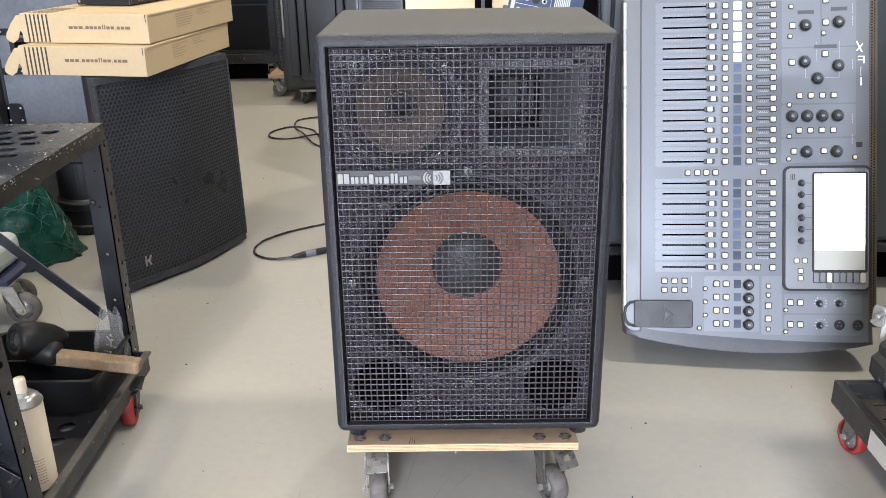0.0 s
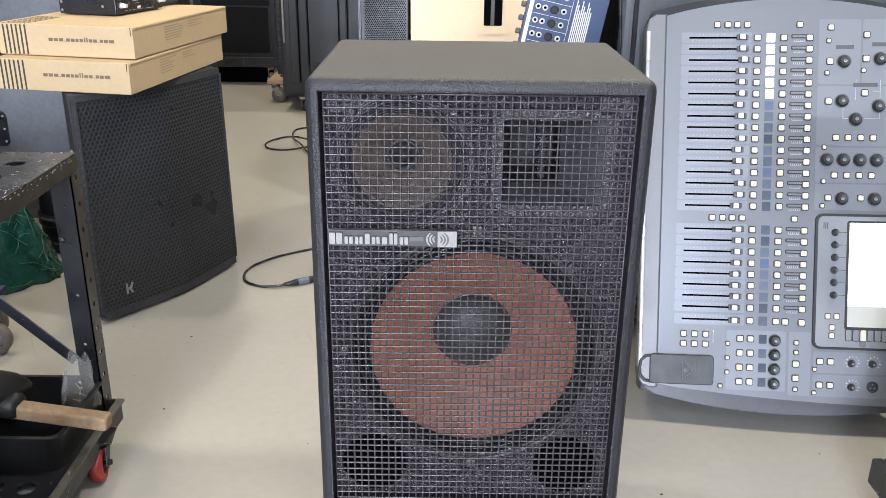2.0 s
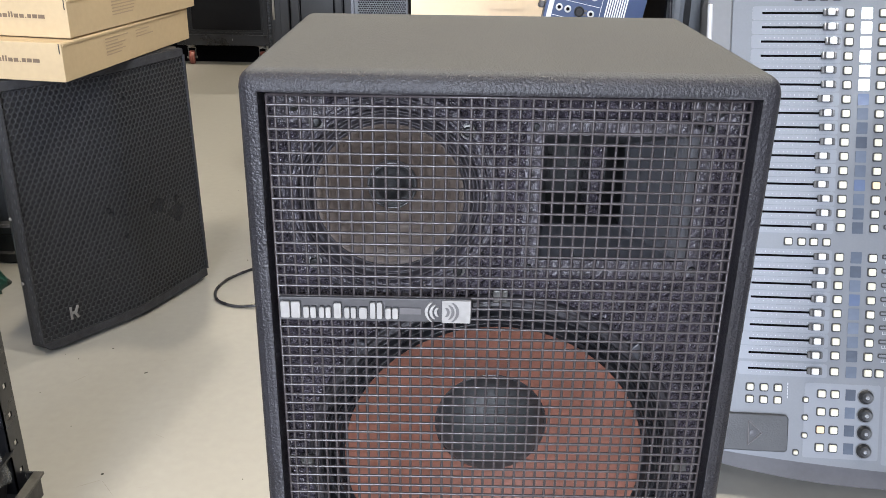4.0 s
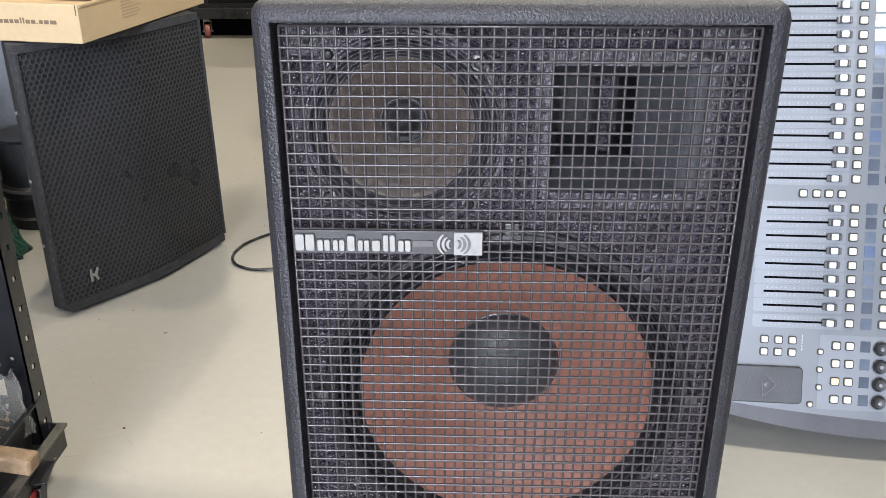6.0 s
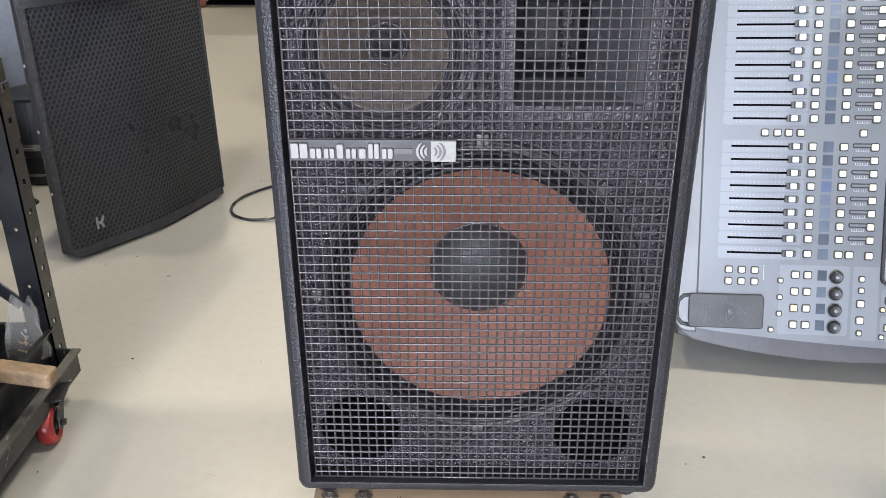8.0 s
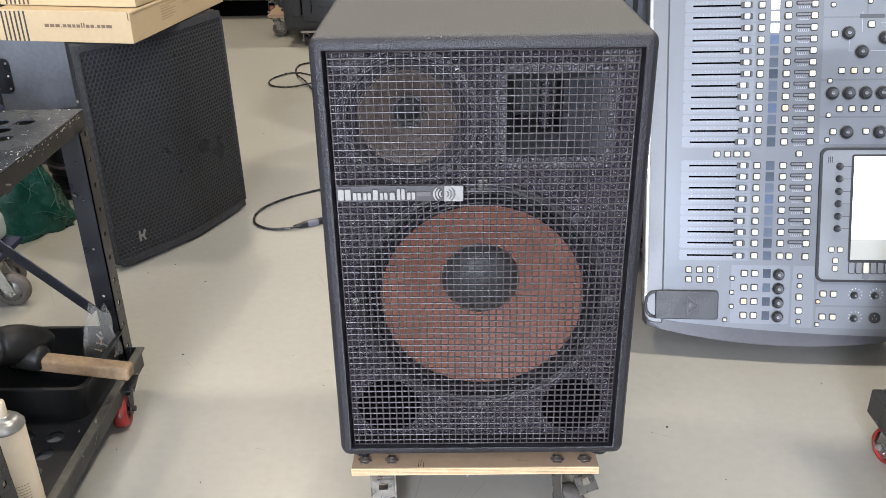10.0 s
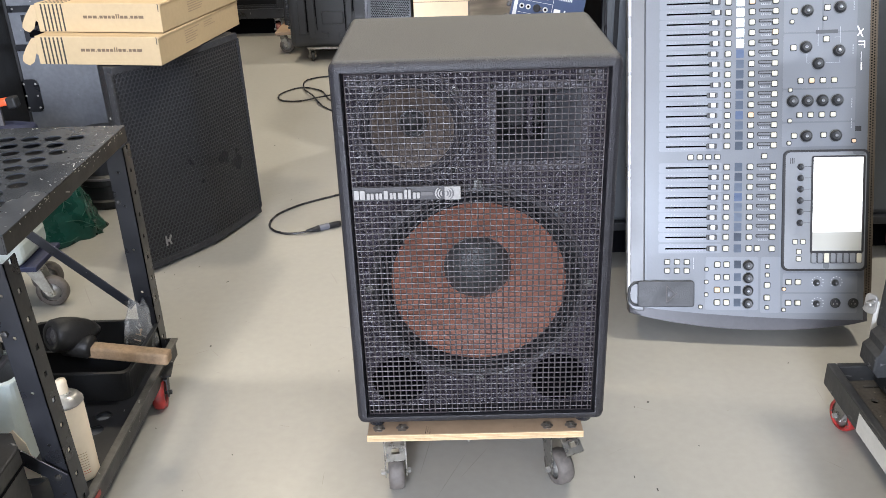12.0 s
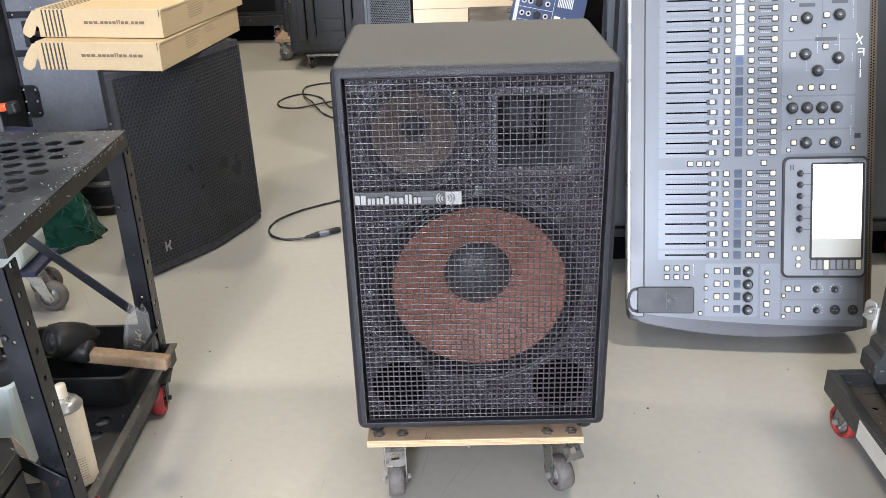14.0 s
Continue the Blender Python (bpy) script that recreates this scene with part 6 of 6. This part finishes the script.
# ---------------------------------------------------------------- behind the loudspeaker
def hard_case():
    ob = thing("hard_case", pose(-1.005, 3.88, 0), "black ribbed plastic trolley case standing upright on small castors", "trolley case")
    w, d, h, z0 = 0.53, 0.42, 1.0, 0.085
    part("shell", boxed(0, 0, z0, w, d, h, bevel=0.035, seg=4), M_HARD, ob)
    # raised bands, groove shade painted as flat black strips, and low mouldings
    for x0, x1 in ((0.060, 0.106), (0.116, 0.160), (0.346, 0.384), (0.396, 0.484)):
        part("band", boxed(x0, -0.010, 0.17, x1, 0.002, 0.95, bevel=0.004), M_HARD, ob, "raised upright band")
    for x in (0.111, 0.166, 0.340, 0.390, 0.489):
        part("groove", boxed(x - 0.004, -0.0012, 0.18, x + 0.004, 0.001, 0.94), M_HOLE, ob, "flat black strip painted as groove shade")
    for s in (0, 1):
        pts = [(0.135, 0.30), (0.165, 0.27), (0.165, 0.19), (0.235, 0.17), (0.235, 0.145), (0.12, 0.145), (0.12, 0.30)]
        pts = [((w - x) if s else x, z) for x, z in pts]
        part("moulding", prism(pts, 0, 0.009, 0.003), M_HARD, ob, m=FRONT.copy())
    part("bar", boxed(0.20, -0.009, 0.225, 0.33, 0.002, 0.300, bevel=0.005), M_HARD, ob)
    for x in (0.028, w - 0.028):
        part("side_handle", tube([(x, -0.004, 0.40), (x, -0.014, 0.42), (x, -0.014, 0.84), (x, -0.004, 0.86)], 0.006, 8), M_ZINC, ob, "bright metal handle rod", smooth=True)
    bm = bmesh.new()
    for k in range(40):
        box(bm, -0.010, 0.02, 0.20 + 0.018 * k, 0.004, 0.06, 0.211 + 0.018 * k)
    tagged(part("ribbed_edge", bm, M_HARD, ob), kind="stuff")
    part("base_strip", boxed(0.10, -0.004, z0 - 0.006, 0.40, 0.05, z0 + 0.004), M_ZINC, ob, "bright metal base strip")
    for x, y, t in ((0.115, 0.05, 20), (0.44, 0.05, -30), (0.115, 0.36, 60), (0.44, 0.36, 0)):
        castor(ob, x, y, z0 + 0.003, 0.030, 0.020, t, M_RUBBER, M_ZINC, trail=0.014)
    return ob


M_HARD = mat("matt_black_case_plastic", (0.019, 0.021, 0.025), 0.48, vary=0.15, scale=6, fine=120, bump=0.15)
hard_case()


def dolly_board():
    ob = thing("wooden_dolly", pose(-1.145, 4.14, 0), "small plywood dolly with a grey castor beside the trolley case", "dolly")
    part("board", boxed(0, 0, 0.115, 0.36, 0.50, 0.135, bevel=0.002), M_PLY, ob)
    for x, y in ((0.045, 0.03), (0.31, 0.05), (0.05, 0.45), (0.31, 0.45)):
        castor(ob, x, y, 0.115, 0.046, 0.028, 85, M_GREYRUB, M_ZINC, trail=0.02)
    # what it carries
    bx = thing("black_flight_trunk", pose(-1.12, 4.36, 0.135), "plain black trunk resting on the wooden dolly", "trunk")
    part("trunk", boxed(0, 0.0, 0, 0.6, 0.26, 0.7, bevel=0.01), M_BLACKPL, bx)


dolly_board()


def far_subwoofer():
    ob = thing("subwoofer", pose(-1.72, 4.72, 0), "large black bass cabinet with mesh front on wheeled frame", "loudspeaker")
    x1 = 0.54
    part("cabinet_side", boxed(0, 0, 0.185, 0.05, 0.7, 1.25, bevel=0.004), M_BLACKPL, ob)
    part("cabinet_side", boxed(x1 - 0.04, 0, 0.185, x1, 0.7, 1.25, bevel=0.004), M_BLACKPL, ob)
    part("cabinet_top", boxed(0.05, 0, 0.52, x1 - 0.04, 0.7, 1.25, bevel=0.004), M_GRILLE2, ob)
    part("cabinet_floor", boxed(0.05, 0, 0.185, x1 - 0.04, 0.7, 0.20), M_BLACKPL, ob)
    part("mesh_front", boxed(0.05, 0.012, 0.20, x1 - 0.04, 0.016, 0.52), M_GRILLE2, ob, "black mesh front")
    fr = part("mesh_frame", plate([(0.045, 0.195), (x1 - 0.035, 0.195), (x1 - 0.035, 0.525), (0.045, 0.525)], [[(0.062, 0.212), (x1 - 0.052, 0.212), (x1 - 0.052, 0.508), (0.062, 0.508)]], 0.012), M_BLACKPL, ob, m=Matrix.Translation((0, 0.006, 0)) @ FRONT)
    part("frame", boxed(-0.04, -0.01, 0.120, x1 + 0.02, 0.72, 0.186, bevel=0.003), M_STEEL, ob, "black wheeled steel frame")
    # deep black sheet standing in for the shade under the frame
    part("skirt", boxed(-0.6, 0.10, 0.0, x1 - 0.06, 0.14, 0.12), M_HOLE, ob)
    for x, y in ((x1 - 0.055, 0.03), (0.04, 0.03), (x1 - 0.055, 0.66), (0.04, 0.66)):
        castor(ob, x, y, 0.120, 0.042, 0.034, 12, M_BROWNRED, M_ZINC, trail=0.016)


M_GRILLE2 = mat("dark_mesh_cloth", (0.008, 0.008, 0.009), 0.6, vary=0.3, scale=20, fine=300, bump=0.2, shine=0.1)
M_BROWNRED = mat("brown_red_tyre", (0.20, 0.06, 0.045), 0.5, vary=0.2, scale=30, bump=0.05)
far_subwoofer()


def tall_dark_cases():
    """Plain dark cases along the back of the room."""
    for x, y, w, h in ((-3.4, 5.2, 1.35, 1.6), (-1.15, 5.5, 0.95, 1.7), (-0.15, 5.4, 1.0, 1.5), (0.9, 5.0, 1.2, 1.6)):
        ob = thing("stage_trunk", pose(x, y, 0), "tall plain black stage trunk at the back of the room", "trunk", "trunks along the back")
        part("trunk", boxed(0, 0, 0, w, 0.6, h, bevel=0.01), M_BLACKPL, ob)
        part("edge_trim", boxed(-0.004, -0.006, 0, 0.03, 0.03, h, bevel=0.002), M_STEEL, ob)
        part("edge_trim", boxed(w - 0.03, -0.006, 0, w + 0.004, 0.03, h, bevel=0.002), M_STEEL, ob)


tall_dark_cases()


def perforated_speaker():
    ob = thing("perforated_speaker", pose(-0.365, 2.0, 0), "dark grey loudspeaker with a round-hole metal grille", "loudspeaker")
    part("body", boxed(0, 0.012, 0, 0.178, 0.4, 1.05, bevel=0.004), M_GREYPL, ob)
    holes = []
    for j in range(66):
        for i in range(20):
            x = 0.026 + 0.0073 * i + (0.00365 if j % 2 else 0)
            holes.append(ring_points(x, 0.60 + 0.0063 * j, 0.0029, 6))
    g = part("grille", plate([(0.012, 0.585), (0.176, 0.585), (0.176, 1.03), (0.012, 1.03)], holes, 0.0015), M_PANEL2, ob, "grey punched grille", FRONT.copy())
    part("grille_back", boxed(0.014, 0.008, 0.587, 0.174, 0.010, 1.028), M_HOLE, ob)
    part("grille_edge", boxed(0.0, -0.004, 0.0, 0.012, 0.012, 1.05, bevel=0.002), M_GREYPL, ob)


M_PANEL2 = mat("mid_grey_grille_paint", (0.040, 0.043, 0.050), 0.45, vary=0.1, scale=10, bump=0.05)
perforated_speaker()


def birch_cabinet():
    ob = thing("birch_cabinet", pose(-0.176, 1.955, 0), "pale birch loudspeaker cabinet with a slotted handle cut-out", "cabinet")
    outer = [(0, 0), (0.425, 0), (0.425, 1.12), (0, 1.12)]
    part("front_board", plate(outer, [rounded(0.066, 0.155, 0.006, 3, 0.288, 0.808)], 0.018, FRONT.copy()), M_WOODBOX, ob)
    part("shell", boxed(0.001, 0.018, 0, 0.424, 0.42, 1.119), M_WOODBOX, ob)
    rim = part("handle_rim", plate(rounded(0.108, 0.205, 0.012, 4, 0.288, 0.808), [rounded(0.068, 0.157, 0.006, 3, 0.288, 0.808)], 0.005, FRONT @ Matrix.Translation((0, 0, 0.004))), M_WOODBOX, ob, "raised pale handle surround")
    part("handle_hole", boxed(0.256, 0.0172, 0.731, 0.320, 0.0178, 0.885), M_HOLE, rim)
    part("handle_bar", boxed(0.280, 0.002, 0.735, 0.292, 0.014, 0.885), M_PLATE, rim, "grey upright bar")
    part("edge_groove", boxed(0.0, -0.0008, 0.655, 0.425, 0.0, 0.658), M_PLY, ob)


birch_cabinet()


def rack_case():
    ob = thing("rack_case", pose(0.02, 1.02, 0), "black rack case under the small mixer", "case")
    part("body", boxed(0, 0, 0, 0.335, 0.5, 0.7315, bevel=0.006), M_BLACKPL, ob)
    part("edging", boxed(-0.003, -0.004, 0.0, 0.02, 0.02, 0.7345, bevel=0.002), M_STEEL, ob)


rack_case()


def small_mixer():
    m = pose(0.118, 1.055, 0.7320, -8, 12, 0)
    ob = thing("small_mixer", m, "small navy mixer stood on edge with rows of jack sockets", "mixer")
    part("panel", boxed(0, -0.004, 0, 0.200, 0.0, 0.29, bevel=0.001), M_BLUE, ob)
    part("body", boxed(0.004, 0.0, 0.002, 0.196, 0.06, 0.286, bevel=0.004), M_GREYPL, ob)
    part("pale_strip", boxed(0.006, -0.0046, 0.004, 0.016, -0.0038, 0.286), M_CAP, ob, "pale printed strip")
    for k in range(6):
        z = 0.030 + 0.0335 * k
        part("divider_line", boxed(0.018, -0.0046, z + 0.0160, 0.112, -0.0040, z + 0.0168), M_PRINT, ob)
        for x, r in ((0.028, 0.0072), (0.046, 0.0072), (0.094, 0.0072)):
            j = part("jack_socket", lathe([(r, 0), (r, 0.003), (r * 0.6, 0.0042), (r * 0.5, 0.002), (0, 0.002)], 16), M_CAP, ob, "silver jack socket", pose(x, -0.004, z, 90, 0, 0))
            part("socket_hole", lathe([(0, 0.0026), (r * 0.5, 0.0025)], 10), M_HOLE, j)
        part("mic_socket", lathe([(0.0105, 0), (0.0105, 0.003), (0.009, 0.0036), (0.008, 0.001), (0, 0.001)], 20), M_COLLAR, ob, m=pose(0.070, -0.004, z, 90, 0, 0))
        for j2 in range(2):
            part("small_button", boxed(0.080, -0.0065, z + 0.002 - 0.008 * j2, 0.085, -0.004, z + 0.006 - 0.008 * j2), M_PLATE, ob)
        part("side_connector", boxed(-0.012, 0.004, z - 0.008, 0.0, 0.024, z + 0.006, bevel=0.003), M_PLATE, ob)
    part("divider_line", boxed(0.112, -0.0046, 0.004, 0.1127, -0.0040, 0.286), M_PRINT, ob)
    for k in range(9):
        part("print_bar", boxed(0.122 + 0.0048 * k, -0.0046, 0.095, 0.1245 + 0.0048 * k, -0.0040, 0.20 - 0.012 * (k % 3)), M_PRINT, ob)
    part("plain_mark", boxed(0.118, -0.0046, 0.052, 0.136, -0.0040, 0.070), M_PRINT, ob)
    part("plain_mark", boxed(0.146, -0.0046, 0.058, 0.150, -0.0040, 0.070), M_PRINT, ob)


small_mixer()


def grey_case():
    ob = thing("grey_case", pose(0.378, 1.015, 0), "tall dark grey plastic case on castors behind the console", "case")
    part("shell", boxed(0, 0, 0.15, 1.05, 0.5, 1.35, bevel=0.02, seg=3), M_GREYCASE, ob)
    # added black sheet: the dark gap beside the case, painted onto its side
    part("side_panel", boxed(-0.004, 0.024, 0.17, 0.0, 0.48, 1.33, bevel=0.001), M_HOLE, ob, "added matt black sheet standing for a dark gap")
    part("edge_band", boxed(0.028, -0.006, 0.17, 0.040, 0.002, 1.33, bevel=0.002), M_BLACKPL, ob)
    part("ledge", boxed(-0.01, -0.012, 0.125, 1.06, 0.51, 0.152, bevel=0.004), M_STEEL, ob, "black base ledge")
    # space below the ledge: its shade is a black sheet behind the castors
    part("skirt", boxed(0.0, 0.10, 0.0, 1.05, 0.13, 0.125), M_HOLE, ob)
    for x in (0.14, 0.95):
        castor(ob, x, 0.06, 0.125, 0.045, 0.030, 15, M_RED, M_ZINC, trail=0.014)
    cb = thing("hanging_cable", pose(0, 0, 0), "thin black cable hanging beside the grey case", "cable")
    part("cable", tube([(0.372, 1.004, 1.352), (0.366, 1.003, 1.2), (0.362, 1.003, 1.0), (0.374, 1.003, 0.86), (0.384, 1.003, 0.7), (0.380, 1.003, 0.4), (0.372, 1.0, 0.16), (0.36, 0.99, 0.004)], 0.004, 8), M_RUBBER, cb, smooth=True)


M_GREYCASE = mat("slate_grey_case_plastic", (0.075, 0.082, 0.092), 0.45, vary=0.1, scale=5, fine=120, bump=0.12)
grey_case()


# ---------------------------------------------------------------- leads and litter on the floor
def smooth_line(pts, n=8):
    out = []
    ps = [Vector(p) for p in pts]
    for i in range(len(ps) - 1):
        a, b, c, d = ps[max(i - 1, 0)], ps[i], ps[i + 1], ps[min(i + 2, len(ps) - 1)]
        for k in range(n):
            t = k / n
            out.append(0.5 * ((2 * b) + (c - a) * t + (2 * a - 5 * b + 4 * c - d) * t * t + (3 * b - 3 * c + d - a) * t ** 3))
    return out + [ps[-1]]


def lead():
    ob = thing("jack_lead", pose(0, 0, 0), "black audio lead with a grey plug lying on the floor", "cable")
    r = 0.0042
    part("cable", tube(smooth_line([(-0.25, 1.80, r), (-0.36, 1.74, r), (-0.483, 1.665, r), (-0.60, 1.585, r), (-0.672, 1.50, r), (-0.692, 1.420, r), (-0.672, 1.355, r), (-0.622, 1.322, r), (-0.570, 1.318, 0.007), (-0.548, 1.322, 0.009)]), r, 8), M_RUBBER, ob, smooth=True)
    m = Matrix.Translation((-0.548, 1.322, 0.0105)) @ Vector((0.105, 0.058, 0)).to_track_quat("Z", "Y").to_matrix().to_4x4() @ Matrix.Diagonal((1.1, 1.1, 1.35, 1))
    pl = part("plug", lathe([(0, 0), (0.005, 0), (0.0075, 0.018), (0.0100, 0.030), (0.0100, 0.085), (0.0085, 0.092), (0, 0.092)], 20), M_BLACKPL, ob, "black and grey plug", m, True)
    part("plug_collar", lathe([(0.0102, 0.034), (0.0106, 0.036), (0.0106, 0.058), (0.0102, 0.060)], 20), M_GREYPL2, pl, smooth=True)


M_GREYPL2 = mat("blue_grey_collar", (0.11, 0.115, 0.14), 0.4, vary=0.1, bump=0.02)
lead()


def coil():
    ob = thing("coiled_cable", pose(0, 0, 0), "loosely coiled thin black cable on the floor", "cable")
    r = 0.006
    pts = [(-0.36, 3.02, r), (-0.52, 2.90, r), (-0.66, 2.98, r), (-0.74, 3.18, r), (-0.86, 3.26, r), (-0.95, 3.14, r), (-0.93, 3.02, r), (-0.83, 2.99, r), (-0.72, 3.04, 0.012), (-0.60, 3.10, 0.017), (-0.52, 3.24, r), (-0.56, 3.44, r), (-0.72, 3.50, r),
           (-0.85, 3.42, r), (-0.84, 3.24, r), (-0.77, 3.06, 0.017), (-0.68, 2.86, r), (-0.54, 2.72, r), (-0.34, 2.68, r)]
    part("cable", tube(smooth_line(pts), 0.0043, 8), M_RUBBER, ob, smooth=True)


coil()


def litter():
    rnd = random.Random(21)
    bm = bmesh.new()
    for k in range(90):
        x, y = rnd.uniform(-1.0, 1.1), rnd.uniform(-0.5, 2.6)
        if abs(x) < 0.3 and -0.1 < y < 0.5:
            continue
        s, a = rnd.uniform(0.0006, 0.0022), rnd.uniform(0, 180)
        m = pose(x, y, 0, 0, 0, a)
        box_m = bmesh.new()
        box(box_m, -s * rnd.uniform(1, 2.2), -s * 0.6, 0, s * rnd.uniform(1, 2.2), s * 0.6, s * 0.5)
        bmesh.ops.transform(box_m, matrix=m, verts=box_m.verts)
        me = bpy.data.meshes.new("tmp")
        box_m.to_mesh(me)
        box_m.free()
        bm.from_mesh(me)
        bpy.data.meshes.remove(me)
    for x, y in ((-0.703, 0.602), (0.402, 0.303)):
        lathe([(0, 0.0015), (0.0025, 0.001), (0.003, 0)], 7, bm, pose(x, y, 0))
    me = bpy.data.meshes.new("floor_litter")
    bm.to_mesh(me)
    bm.free()
    me.materials.append(M_INK)
    tagged(new("floor_litter", me), "small dark crumbs and specks scattered on the floor", "litter", kind="stuff")

    bm = bmesh.new()

    def score(x, y, ln, w, a):
        c, s = math.cos(radians(a)), math.sin(radians(a))
        vs = []
        for u, v in ((-ln / 2, 0), (-ln / 6, -w / 2), (ln / 6, -w / 2), (ln / 2, 0), (ln / 6, w / 2), (-ln / 6, w / 2)):
            vs.append(bm.verts.new((x + u * c - v * s, y + u * s + v * c, 0.0006)))
        bm.faces.new(vs)

    for k in range(48):
        score(rnd.uniform(-0.95, 1.05), rnd.uniform(-0.3, 2.2), rnd.uniform(0.012, 0.07), rnd.uniform(0.0007, 0.0018), rnd.gauss(0, 40))
    for x, y, ln, a in ((-0.060, 0.06, 0.17, 66), (-0.010, 0.10, 0.12, 58), (-0.115, 0.13, 0.16, 80), (-0.10, 0.20, 0.10, 84), (0.07, 0.20, 0.08, 40), (0.085, 0.17, 0.05, -30)):
        score(x, y, ln, 0.0018, a)
    me = bpy.data.meshes.new("floor_scuffs")
    bm.to_mesh(me)
    bm.free()
    me.materials.append(M_SCUFF)
    tagged(new("floor_scuffs", me), "faint dark scuff scratches in the floor paint", "scuffs", kind="stuff")


litter()


# ---------------------------------------------------------------- ceiling lamps
def ceiling_lamps():
    # every lamp gets a housing, the added front ones too
    for lx, ly, watts in LAMPS:
        ob = thing("ceiling_light", pose(lx, ly, CEILING - 0.1), "white linear ceiling light, out of view", "ceiling light", "ceiling lights")
        part("housing", boxed(-LAMP_X / 2 - 0.03, -LAMP_Y / 2 - 0.03, 0.0, LAMP_X / 2 + 0.03, LAMP_Y / 2 + 0.03, 0.1, bevel=0.005), M_CEIL, ob)
        part("diffuser", boxed(-LAMP_X / 2, -LAMP_Y / 2, -0.006, LAMP_X / 2, LAMP_Y / 2, 0.0), M_LAMP, ob, "glowing diffuser")


ceiling_lamps()
